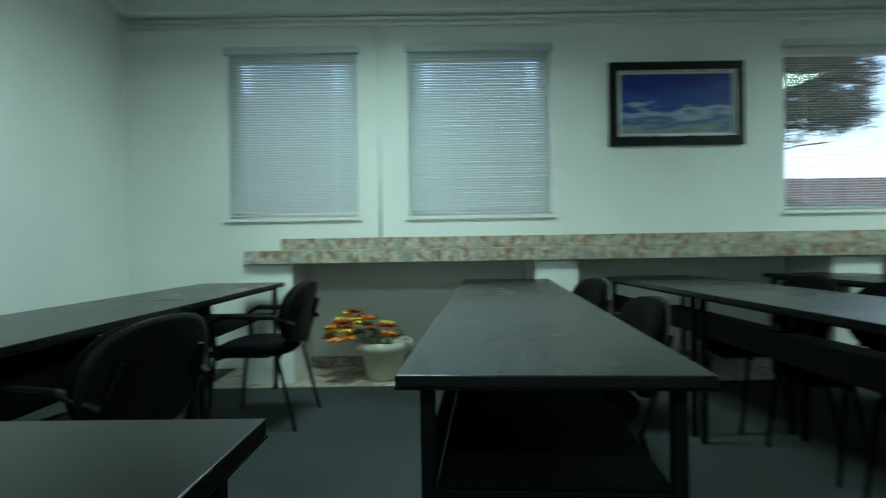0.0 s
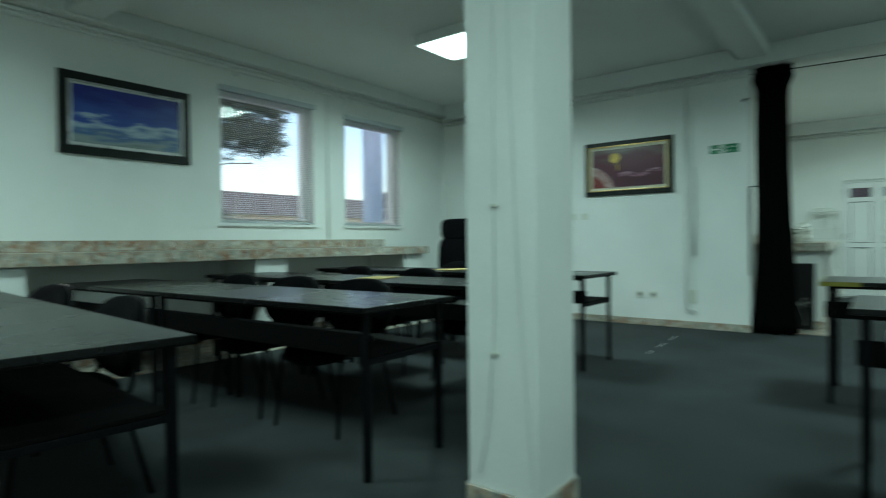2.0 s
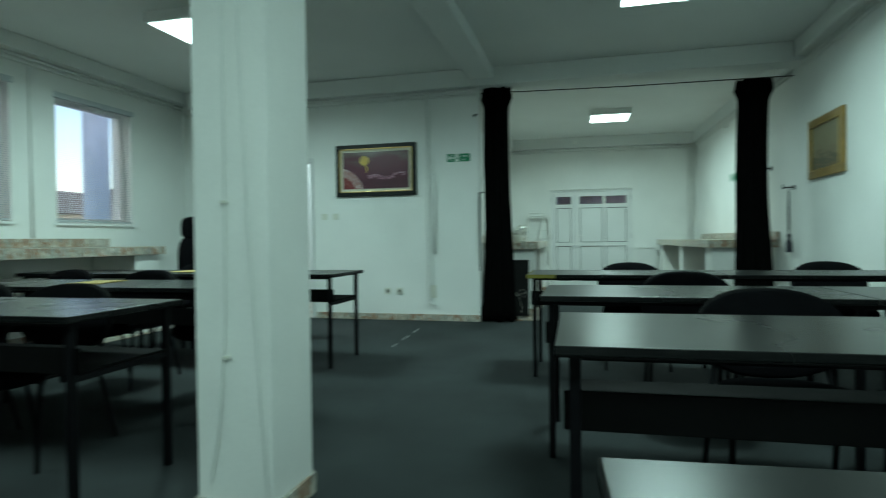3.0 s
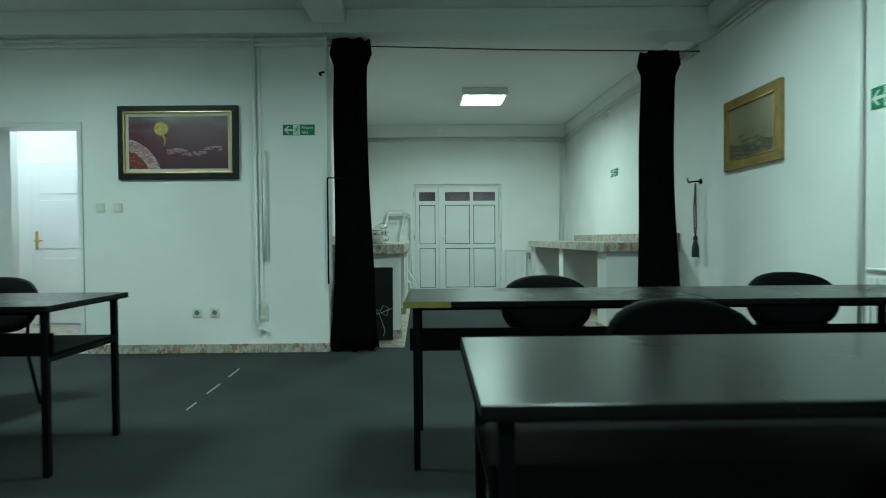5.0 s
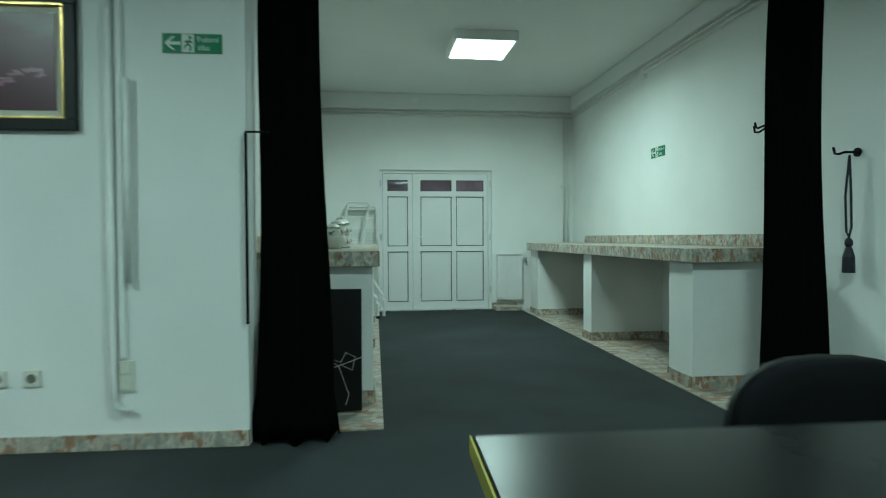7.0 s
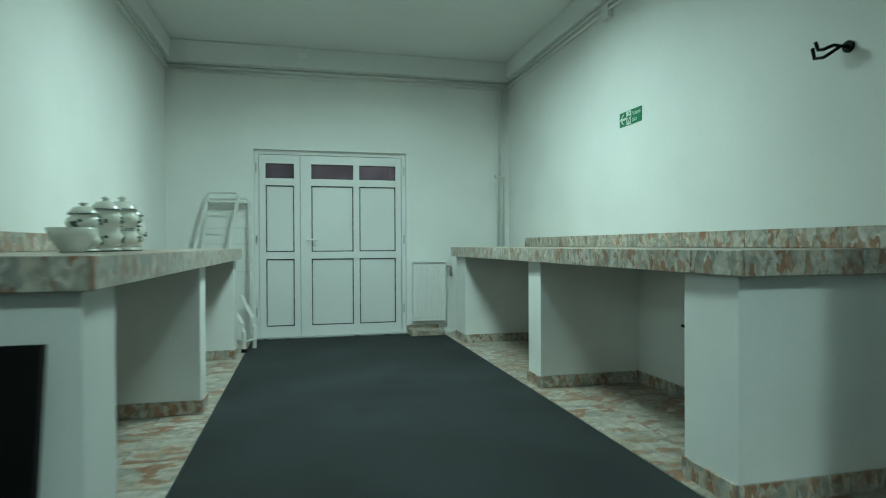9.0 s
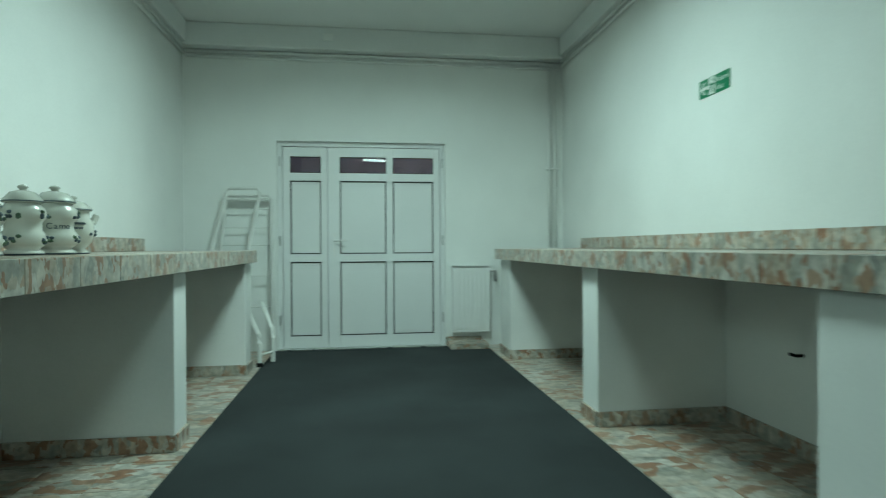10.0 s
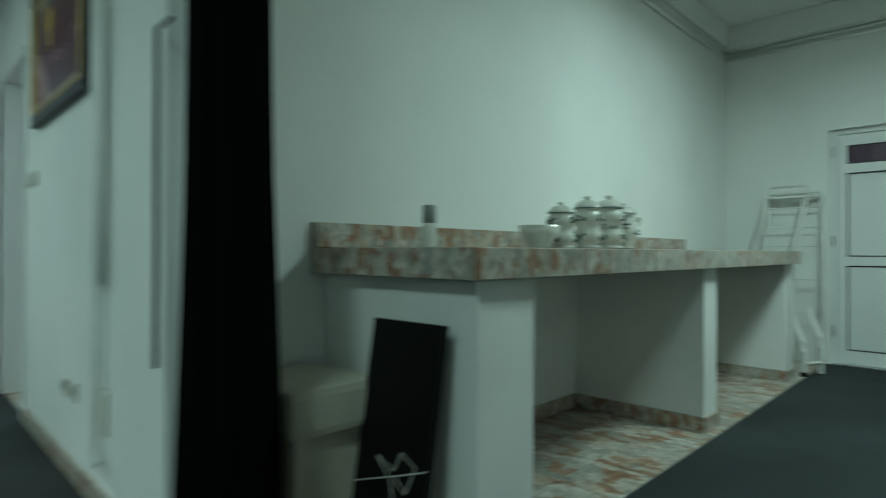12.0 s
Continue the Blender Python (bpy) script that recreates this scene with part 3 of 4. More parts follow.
for v in (DOOR_V0 + 0.02, DOOR_V1 - 0.02):
    for z in (0.25, 1.05, 1.85):
        part("hinge", lathe(bmesh.new(), [(0.009, 0), (0.009, 0.1)], (du - 0.02, v, z), 8), M_CHROME, door)
single("threshold", box(KEND - 0.02, DOOR_V0, 0.0005, KEND + 0.3, DOOR_V1, 0.011, 0.002), M_CHROME, "worn metal door threshold", "threshold", "structure", KM)
# added backdrop wall, its colour tinted for the dusk behind the transom panes
single("dusk_backdrop", box(KEND + 2.2, -3.5, 0, KEND + 2.4, 2.6, 3.4), mat("dusk_blue_backdrop", (0.2, 0.21, 0.3), 0.9, var=0.4, scale=3), "added dusk-blue backdrop wall behind the door", "wall", "structure", KM)


# ---- chairs ----
def pad(w, d, h, curve=0.0, n=10, round_=2.6):
    """Cushion: superellipse outline in x-y, domed both ways."""
    bm = bmesh.new()
    rings = []
    k = 28
    for s, z in ((0.9, 0.0), (1.0, h * 0.3), (1.0, h * 0.7), (0.93, h * 0.95), (0.7, h * 1.05), (0.3, h * 1.1)):
        ring = []
        for i in range(k):
            a = 2 * math.pi * i / k
            c, q = math.cos(a), math.sin(a)
            x = math.copysign(abs(c) ** (2 / round_), c) * d / 2 * s
            y = math.copysign(abs(q) ** (2 / round_), q) * w / 2 * s
            ring.append(bm.verts.new((x, y, z + curve * (2 * y / w) ** 2)))
        rings.append(ring)
    for r, q in zip(rings, rings[1:]):
        for i in range(k):
            bm.faces.new((r[i], r[(i + 1) % k], q[(i + 1) % k], q[i]))
    bm.faces.new(rings[0][::-1])
    bm.faces.new(rings[-1])
    return bm


def visitor_chair(arms=False, label="black upholstered stacking chair with a curved back and steel legs"):
    """Sitter faces local +x."""
    c = thing("chair", None, label, "chair", "chairs at the tables")
    bm = pad(0.5, 0.5, 0.075)
    for v in bm.verts:
        v.co.z -= 0.05 * max(0.0, v.co.x / 0.25) ** 3      # rolled front edge
    bmesh.ops.translate(bm, verts=bm.verts, vec=(0.04, 0, 0.415))
    part("seat", bm, M_FABRIC, c, smooth=True)
    bm = pad(0.54, 0.36, 0.045, 0.05, round_=2.4)
    bmesh.ops.transform(bm, matrix=pose(-0.27, 0, 0.655, 0, 80, 0), verts=bm.verts)
    back = part("backrest", bm, M_FABRIC, c, smooth=True)
    bm = pad(0.55, 0.37, 0.012, 0.05, round_=2.4)
    bmesh.ops.transform(bm, matrix=pose(-0.284, 0, 0.655, 0, 80, 0), verts=bm.verts)
    part("back_shell", bm, M_PLASTIC, back, smooth=True)
    for y in (-0.23, 0.23):
        part("leg", tube(bmesh.new(), [(0.25, y * 1.06, 0), (0.2, y, 0.41), (0.17, y, 0.425), (-0.12, y, 0.425)], 0.011, 8), M_STEEL, c)
        part("leg", tube(bmesh.new(), [(-0.27, y * 1.06, 0), (-0.17, y, 0.4), (-0.2, y * 0.95, 0.46), (-0.29, y * 0.75, 0.72)], 0.011, 8), M_STEEL, c)
        if arms:
            part("armrest", tube(bmesh.new(), [(0.18, y * 1.12, 0.42), (0.2, y * 1.15, 0.62), (0.14, y * 1.15, 0.655), (-0.16, y * 1.15, 0.65), (-0.27, y, 0.6)], 0.016, 8), M_PLASTIC, c)
    part("stretcher", tube(bmesh.new(), [(0.18, -0.23, 0.405), (0.18, 0.23, 0.405)], 0.009, 8), M_STEEL, c)
    return c


SPOTS = [(5.8, -1.4, 183), (5.92, -2.93, 176), (4.42, -1.62, 178), (4.44, -3.02, 183), (3.14, -1.75, 180), (3.2, -2.9, 184),
         (1.69, 1.83, 176), (1.82, 3.05, 184), (3.1, 1.7, 186), (3.08, 2.35, 183), (3.04, 3.0, 178), (4.45, 1.6, 178), (4.47, 2.4, 180), (4.55, 3.3, 176), (6.1, 2.15, 180), (6.08, 3.1, 184)]
first = visitor_chair()
first.matrix_basis = pose(*SPOTS[0][:2], 0, 0, 0, SPOTS[0][2])
for x, y, turn in SPOTS[1:]:
    copy_thing(first, pose(x, y, 0, 0, 0, turn))
armed = visitor_chair(True, "black upholstered armchair with plastic armrests beside the side tables")
armed.matrix_basis = pose(0.04, 1.55, 0, 0, 0, 166)
copy_thing(armed, pose(0.09, 3.2, 0, 0, 0, 176))


def office_chair(m):
    c = thing("office_chair", m, "black high-backed office armchair on a five-star base", "office chair")
    bm = pad(0.54, 0.52, 0.12)
    bmesh.ops.translate(bm, verts=bm.verts, vec=(0, 0, 0.46))
    part("seat", bm, M_FABRIC, c, smooth=True)
    bm = pad(0.52, 0.62, 0.1, 0.04, round_=3.5)
    bmesh.ops.transform(bm, matrix=pose(-0.33, 0, 0.85, 0, 83, 0), verts=bm.verts)
    part("backrest", bm, M_FABRIC, c, smooth=True)
    bm = pad(0.47, 0.3, 0.1, 0.03, round_=4)
    bmesh.ops.transform(bm, matrix=pose(-0.37, 0, 1.24, 0, 84, 0), verts=bm.verts)
    part("headrest", bm, M_FABRIC, c, smooth=True)
    part("gas_lift", lathe(bmesh.new(), [(0.03, 0.08), (0.03, 0.3), (0.022, 0.31), (0.022, 0.46)], sides=12), M_STEEL, c)
    for k in range(5):
        a = k * 2 * math.pi / 5
        part("base_arm", tube(bmesh.new(), [(0, 0, 0.11), (0.3 * math.cos(a), 0.3 * math.sin(a), 0.07)], 0.02, 8), M_PLASTIC, c)
        part("castor", lathe(bmesh.new(), [(0.015, 0.0), (0.028, 0.012), (0.028, 0.042), (0.015, 0.055)], (0.3 * math.cos(a), 0.3 * math.sin(a), 0), 10), M_PLASTIC, c)
    for y in (-0.29, 0.29):
        part("armrest", tube(bmesh.new(), [(0.1, y * 0.8, 0.48), (0.12, y, 0.66), (0.05, y, 0.69), (-0.2, y, 0.69), (-0.3, y * 0.8, 0.68)], 0.025, 8), M_PLASTIC, c)


office_chair(pose(6.95, 3.72, 0, 0, 0, 200))


# ---- curtains ----
def curtain(m, width, depth, height, seed):
    rng = random.Random(seed)
    c = thing("curtain", m, "gathered black velvet curtain hanging to the floor", "curtain", "curtains at the opening")
    bm = bmesh.new()
    sides, levels = 72, 26
    ph = [rng.uniform(0, 6.28) for _ in range(6)]
    rings = []
    for l in range(levels + 1):
        t = l / levels
        wide = 1.08 - 0.32 * t + 0.04 * math.sin(7 * t + ph[0]) + 0.16 * max(0.0, 1 - t / 0.08)
        if t > 0.92:
            wide *= 1.0 + 0.34 * math.sin((t - 0.92) / 0.08 * 2.4)      # gathered heading
        ring = []
        for k in range(sides):
            a = 2 * math.pi * k / sides
            fold = 1 + 0.16 * math.sin(9 * a + ph[1] + 1.2 * t) + 0.08 * math.sin(17 * a + ph[2] - 2 * t)
            ring.append(bm.verts.new((depth / 2 * fold * wide * math.cos(a), width / 2 * (0.9 + 0.1 * fold) * wide * math.sin(a) + 0.02 * math.sin(5 * t + ph[3]) - 0.03 * (t - 0.5), height * t + (0.025 * math.sin(8 * a + ph[4]) if l in (0, levels) else 0))))
        rings.append(ring)
    for r, q in zip(rings, rings[1:]):
        for k in range(sides):
            bm.faces.new((r[k], r[(k + 1) % sides], q[(k + 1) % sides], q[k]))
    bm.faces.new(rings[0][::-1])
    bm.faces.new(rings[-1])
    part("cloth", bm, M_VELVET, c, smooth=True)
    for k in range(5):
        y = width * (-0.35 + 0.175 * k)
        part("curtain_ring", tube(bmesh.new(), [(0, y + 0.02 * math.cos(a), height + 0.015 + 0.022 * math.sin(a)) for a in np.linspace(0, 6.28, 12, endpoint=False)], 0.003, 5, True), M_STEEL, c)
    return c


curtain(pose(8.13, 0.09, 0.03), 0.38, 0.2, 2.93, 3)
curtain(pose(8.31, -2.93, 0.03), 0.4, 0.2, 2.85, 8)
single("curtain_rod", tube(bmesh.new(), [(8.36, SOUTH + 0.01, 2.925), (8.24, -1.5, 2.915), (8.12, 0.306, 2.93)], 0.006, 8), M_STEEL, "thin black curtain wire across the opening", "curtain rod")


# ---- pictures ----
def painting(name, stops, scale, seed, distort=1.0, along=0.75):
    """Painted surface: bands of colour up the picture, broken by brushwork."""
    m = bpy.data.materials.new(name)
    m.use_nodes = True
    nt = m.node_tree
    b = nt.nodes["Principled BSDF"]
    tc = nt.nodes.new("ShaderNodeTexCoord")
    sp = nt.nodes.new("ShaderNodeSeparateXYZ")
    nt.links.new(tc.outputs["Generated"], sp.inputs[0])
    n = nt.nodes.new("ShaderNodeTexNoise")
    n.noise_dimensions = "4D"
    n.inputs["W"].default_value, n.inputs["Scale"].default_value, n.inputs["Detail"].default_value = seed, scale, 6
    mp = nt.nodes.new("ShaderNodeMapping")
    mp.inputs["Scale"].default_value = (1, 1, 2.2)
    nt.links.new(tc.outputs["Generated"], mp.inputs[0])
    nt.links.new(mp.outputs[0], n.inputs["Vector"])
    a = nt.nodes.new("ShaderNodeMath")
    a.operation = "MULTIPLY_ADD"
    a.inputs[1].default_value = distort
    nt.links.new(n.outputs[0], a.inputs[0])
    s = nt.nodes.new("ShaderNodeMath")
    s.operation = "MULTIPLY"
    s.inputs[1].default_value = along
    nt.links.new(sp.outputs[2], s.inputs[0])
    nt.links.new(s.outputs[0], a.inputs[2])
    r = nt.nodes.new("ShaderNodeValToRGB")
    while len(r.color_ramp.elements) < len(stops):
        r.color_ramp.elements.new(0.5)
    for e, (p, c) in zip(r.color_ramp.elements, stops):
        e.position, e.color = p, (*c, 1)
    nt.links.new(a.outputs[0], r.inputs[0])
    nt.links.new(r.outputs[0], b.inputs["Base Color"])
    b.inputs["Roughness"].default_value = 0.35
    return m


def ring_frame(w, h, width, depth0, depth1):
    bm = bmesh.new()
    for a, b, c, d in ((-w / 2, -h / 2, w / 2, -h / 2 + width), (-w / 2, h / 2 - width, w / 2, h / 2), (-w / 2, -h / 2 + width, -w / 2 + width, h / 2 - width), (w / 2 - width, -h / 2 + width, w / 2, h / 2 - width)):
        bx(bm, a, -depth1, b, c, -depth0, d, 0.004)
    return bm


def picture(m, w, h, art, frame_mat, mat_board, label, bar=0.07, inner=0.035, lip=None):
    """Hangs with its back on local y = 0, facing local -y."""
    p = thing("picture", m, label, "picture", "framed pictures")
    part("backing", box(-w / 2 + 0.01, -0.012, -h / 2 + 0.01, w / 2 - 0.01, -0.002, h / 2 - 0.01), M_TOPEDGE, p)
    part("frame", ring_frame(w, h, bar, 0.002, 0.035), frame_mat, p)
    part("inner_frame", ring_frame(w - 2 * bar + 0.004, h - 2 * bar + 0.004, 0.014, 0.004, 0.04), lip or M_BRASS, p)
    iw, ih = w - 2 * bar, h - 2 * bar
    part("mount", box(-iw / 2, -0.018, -ih / 2, iw / 2, -0.013, ih / 2), mat_board, p)
    part("artwork", box(-iw / 2 + inner, -0.0215, -ih / 2 + inner, iw / 2 - inner, -0.0185, ih / 2 - inner), art, p)
    return p


M_DARKFRAME = mat("dark_green_frame", (0.006, 0.009, 0.008), 0.45, var=0.3, spec=0.25)
M_GOLDFRAME = mat("gilt_frame", (0.32, 0.2, 0.06), 0.45, metal=0.4, var=0.3, scale=14)
M_PALEFRAME = mat("pale_gilt_frame", (0.5, 0.42, 0.24), 0.5, metal=0.2, var=0.15, scale=14)
M_MOUNT = mat("grey_mount", (0.6, 0.6, 0.57), 0.8)
M_CREAMMOUNT = mat("cream_mount", (0.62, 0.59, 0.5), 0.8)
blue_art = painting("mountain_painting", [(0.1, (0.05, 0.08, 0.06)), (0.38, (0.25, 0.3, 0.3)), (0.5, (0.05, 0.12, 0.28)), (0.62, (0.35, 0.42, 0.5)), (0.7, (0.03, 0.08, 0.32)), (1.0, (0.01, 0.02, 0.2))], 3.0, 2.0, 0.7)
red_art = painting("space_painting", [(0.2, (0.05, 0.003, 0.014)), (0.55, (0.085, 0.004, 0.024)), (0.72, (0.1, 0.008, 0.028)), (0.85, (0.12, 0.06, 0.06)), (1.0, (0.2, 0.15, 0.14))], 2.0, 5.0, 0.6, 0.6)
brown_art = painting("brown_landscape", [(0.25, (0.08, 0.055, 0.02)), (0.5, (0.2, 0.14, 0.07)), (0.62, (0.05, 0.05, 0.035)), (0.78, (0.22, 0.18, 0.11)), (1.0, (0.24, 0.21, 0.13))], 5.0, 8.0, 1.0)
snow_art = painting("snow_landscape", [(0.2, (0.1, 0.25, 0.26)), (0.38, (0.55, 0.58, 0.5)), (0.5, (0.12, 0.3, 0.36)), (0.6, (0.05, 0.14, 0.3)), (0.72, (0.08, 0.3, 0.5)), (1.0, (0.12, 0.4, 0.6))], 4.0, 1.0, 0.9)
picture(pose(3.235, NORTH, 2.24), 1.17, 0.72, blue_art, M_DARKFRAME, M_MOUNT, "blue mountain landscape picture in a dark frame", 0.075, 0.03, M_CHROME)
red = picture(pose(PICWALL, 1.705, 1.995, 0, 0, -90), 1.13, 0.69, red_art, M_DARKFRAME, M_CREAMMOUNT, "dark red space picture with a planet in a dark frame", 0.055, 0.045)
picture(pose(7.39, SOUTH, 1.965, 0, 0, 180), 0.88, 0.62, brown_art, M_GOLDFRAME, M_CREAMMOUNT, "small brown landscape painting in a gilt frame", 0.075, 0.002)
picture(pose(4.75, SOUTH, 1.96, 0, 0, 180), 1.22, 0.9, snow_art, M_PALEFRAME, M_CREAMMOUNT, "blue and white landscape painting in a pale gilt frame", 0.085, 0.002)
# planet, moon and nebula are raised paint on the red picture
IW, IH = 1.13 / 2 - 0.055 - 0.045, 0.69 / 2 - 0.055 - 0.045


def disc_piece(cx, cz, r0, r1, y):
    """Ring or disc clipped to the picture's edges, one millimetre thick."""
    bm = bmesh.new()
    n = 40
    rings = []
    for r in (r0, r1):
        ring = []
        for k in range(n + 1):
            a = radians(-10 + 110 * k / n)
            ring.append(bm.verts.new((max(-IW, min(IW, cx + r * math.cos(a))), y, max(-IH, min(IH, cz + r * math.sin(a))))))
        rings.append(ring)
    for k in range(n):
        bm.faces.new((rings[0][k], rings[0][k + 1], rings[1][k + 1], rings[1][k]))
    return bm


part("planet", disc_piece(-0.56, -0.36, 0.02, 0.33, -0.0222), painting("planet_paint", [(0.3, (0.16, 0.012, 0.014)), (0.6, (0.2, 0.02, 0.02)), (0.75, (0.5, 0.3, 0.3)), (0.95, (0.3, 0.06, 0.06))], 6.0, 3.0, 1.0, 0.1), red, "deep red planet")
part("planet_ring", disc_piece(-0.56, -0.36, 0.3, 0.405, -0.0226), painting("ring_paint", [(0.3, (0.35, 0.16, 0.16)), (0.5, (0.55, 0.42, 0.4)), (0.62, (0.3, 0.1, 0.1)), (0.8, (0.6, 0.48, 0.46))], 9.0, 3.0, 1.0, 0.2), red, "pale pink mottled planet rim")
M_AMBER = mat("amber_paint", (0.62, 0.4, 0.07), 0.4, var=0.45, scale=20)
bm = tube(bmesh.new(), [(-0.16, -0.0216, 0.13), (-0.16, -0.0236, 0.13)], 0.066, 20)
tube(bm, [(-0.145, -0.0226, 0.08), (-0.125, -0.0226, 0.03), (-0.125, -0.0226, -0.01), (-0.135, -0.0226, -0.03)], 0.009, 6)
part("moon", bm, M_AMBER, red, "amber moon")
wisp = bmesh.new()
rng = random.Random(21)
for k in range(70):
    u = rng.random()
    x, z = -0.1 + 0.5 * u, -0.085 + 0.045 * math.sin(u * 9) * u + rng.gauss(0, 0.012)
    r = rng.uniform(0.004, 0.016)
    bmesh.ops.create_circle(wisp, cap_ends=True, segments=7, radius=r, matrix=pose(x, -0.0222 - 0.00002 * k, z, 90, 0, 0) @ Matrix.Diagonal((2.0, 0.6, 1, 1)))
part("nebula", wisp, painting("nebula_paint", [(0.3, (0.2, 0.05, 0.09)), (0.6, (0.3, 0.12, 0.18)), (0.9, (0.5, 0.3, 0.36))], 9.0, 6.0, 1.0, 0.2), red, "pale violet nebula streak")


# ---- signs ----
def text_mesh(words, size, material, font_depth=0.0004):
    """Flat lettering in the x-y plane, centred, as a mesh."""
    cu = bpy.data.curves.new("lettering", "FONT")
    cu.body, cu.size, cu.extrude, cu.resolution_u = words, size, font_depth, 3
    cu.align_x, cu.align_y = "CENTER", "CENTER"
    ob = new("lettering", cu)
    me = bpy.data.meshes.new_from_object(ob.evaluated_get(bpy.context.evaluated_depsgraph_get()))
    bpy.data.objects.remove(ob)
    me.materials.append(material)
    return me


def lettering(words, size, material, parent, m, wide=1.0):
    ob = new("lettering", text_mesh(words, size, material))
    ob.parent = parent
    ob.matrix_basis = m @ Matrix.Diagonal((wide, 1, 1, 1))
    return ob


M_GREEN = mat("sign_green", (0.0, 0.2, 0.09), 0.4, var=0.05)
M_SIGNWHITE = mat("sign_white", (0.7, 0.75, 0.7), 0.4, var=0.03)


def exit_sign(m, w=0.3, h=0.1):
    s = thing("exit_sign", m, "green and white emergency exit sign with an arrow", "sign", "exit signs")
    k = w / 0.3
    a0, b0 = -w / 2 + 0.105 * k, -w / 2 + 0.16 * k
    part("plate", box(-w / 2, -0.005, -h / 2, w / 2, -0.001, h / 2), M_GREEN, s)
    part("picture_field", box(a0 - 0.008 * k, -0.0062, -h / 2 + 0.004, b0, -0.0052, h / 2 - 0.004), M_SIGNWHITE, s, "white field")
    bm = bmesh.new()
    ax = -w / 2 + 0.052 * k
    q = h * 0.9
    v = [bm.verts.new((ax + dx * k, -0.0066, dz * q)) for dx, dz in ((-0.042, 0), (-0.004, 0.38), (0.012, 0.38), (-0.018, 0.09), (0.04, 0.09), (0.04, -0.09), (-0.018, -0.09), (0.012, -0.38), (-0.004, -0.38))]
    bm.faces.new(v)
    r = bmesh.ops.extrude_face_region(bm, geom=list(bm.faces))
    bmesh.ops.translate(bm, verts=[e for e in r["geom"] if isinstance(e, bmesh.types.BMVert)], vec=(0, 0.0014, 0))
    part("arrow", bm, M_SIGNWHITE, s)
    bm = bmesh.new()
    c = (a0 + b0) / 2
    for pts in (((0.004, 0.17), (-0.004, -0.05)), ((0.002, 0.13), (-0.02, 0.06)), ((0.006, 0.13), (0.018, 0.02)), ((-0.004, -0.05), (-0.02, -0.18), (-0.024, -0.3)), ((-0.002, -0.05), (0.012, -0.2), (0.004, -0.38))):
        tube(bm, [(c + x * k, -0.0066, z * h) for x, z in pts], 0.0042 * k, 6)
    tube(bm, [(c + 0.007 * k, -0.0064, 0.3 * h), (c + 0.007 * k, -0.0072, 0.3 * h)], 0.0085 * k, 10)
    part("running_figure", bm, M_GREEN, s)
    for words, z in (("Po\u017earni", 0.2), ("izlaz", -0.22)):
        lettering(words, h * 0.4, M_SIGNWHITE, s, pose((b0 + w / 2) / 2 - (0.0 if z > 0 else 0.022 * k), -0.0058, z * h, 90, 0, 0), 0.9)
    return s


exit_sign(pose(PICWALL, 0.575, 2.108, 0, 0, -90))
exit_sign(pose(5.9, SOUTH, 1.89, 0, 0, 180), 0.33, 0.13)
exit_sign(KM @ pose(2.8, KRIGHT, 2.0, 0, 0, 180), 0.3, 0.11)


# ---- sockets, switches, pipes ----
def wall_plate(m, kind):
    s = thing(kind, m, "ivory plastic wall " + kind.replace("_", " "), kind.replace("_", " "), kind + "s")
    part("plate", box(-0.042, -0.012, -0.042, 0.042, -0.001, 0.042, 0.005), M_SOCKET, s)
    if kind == "socket":
        bm = tube(bmesh.new(), [(0, -0.011, 0), (0, -0.0135, 0)], 0.024, 16)
        part("socket_well", bm, mat("socket_grey", (0.16, 0.16, 0.13), 0.6), s)
    else:
        part("rocker", box(-0.026, -0.017, -0.028, 0.026, -0.0125, 0.028, 0.003), M_SOCKET, s)
    return s


for y in (2.458, 2.294):
    wall_plate(pose(PICWALL, y, 1.388, 0, 0, -90), "light_switch")
for y in (1.56, 1.393):
    wall_plate(pose(PICWALL, y, 0.385, 0, 0, -90), "socket")
for z in (0.345, 0.425):
    wall_plate(pose(PICWALL, 0.93, z, 0, 0, -90), "light_switch")


def pipe(name, pts, r=0.016, m=None, label="white painted heating pipe on the wall"):
    return single(name, tube(bmesh.new(), pts, r, 10), M_PIPE, label, "pipe", m=m, smooth=True, group="heating pipes")


pipe("pipe", [(PICWALL - 0.03, 0.985, 2.98), (PICWALL - 0.03, 0.985, 0.3), (PICWALL - 0.035, 0.97, 0.235), (PICWALL - 0.04, 0.9, 0.215)])
pipe("pipe", [(PICWALL - 0.03, 0.9, 1.92), (PICWALL - 0.03, 0.9, 0.87)])
single("cable_duct", box(PICWALL - 0.02, 0.925, 0.48, PICWALL, 0.955, 2.97, 0.004), M_PIPE, "white plastic cable duct on the wall", "cable duct")
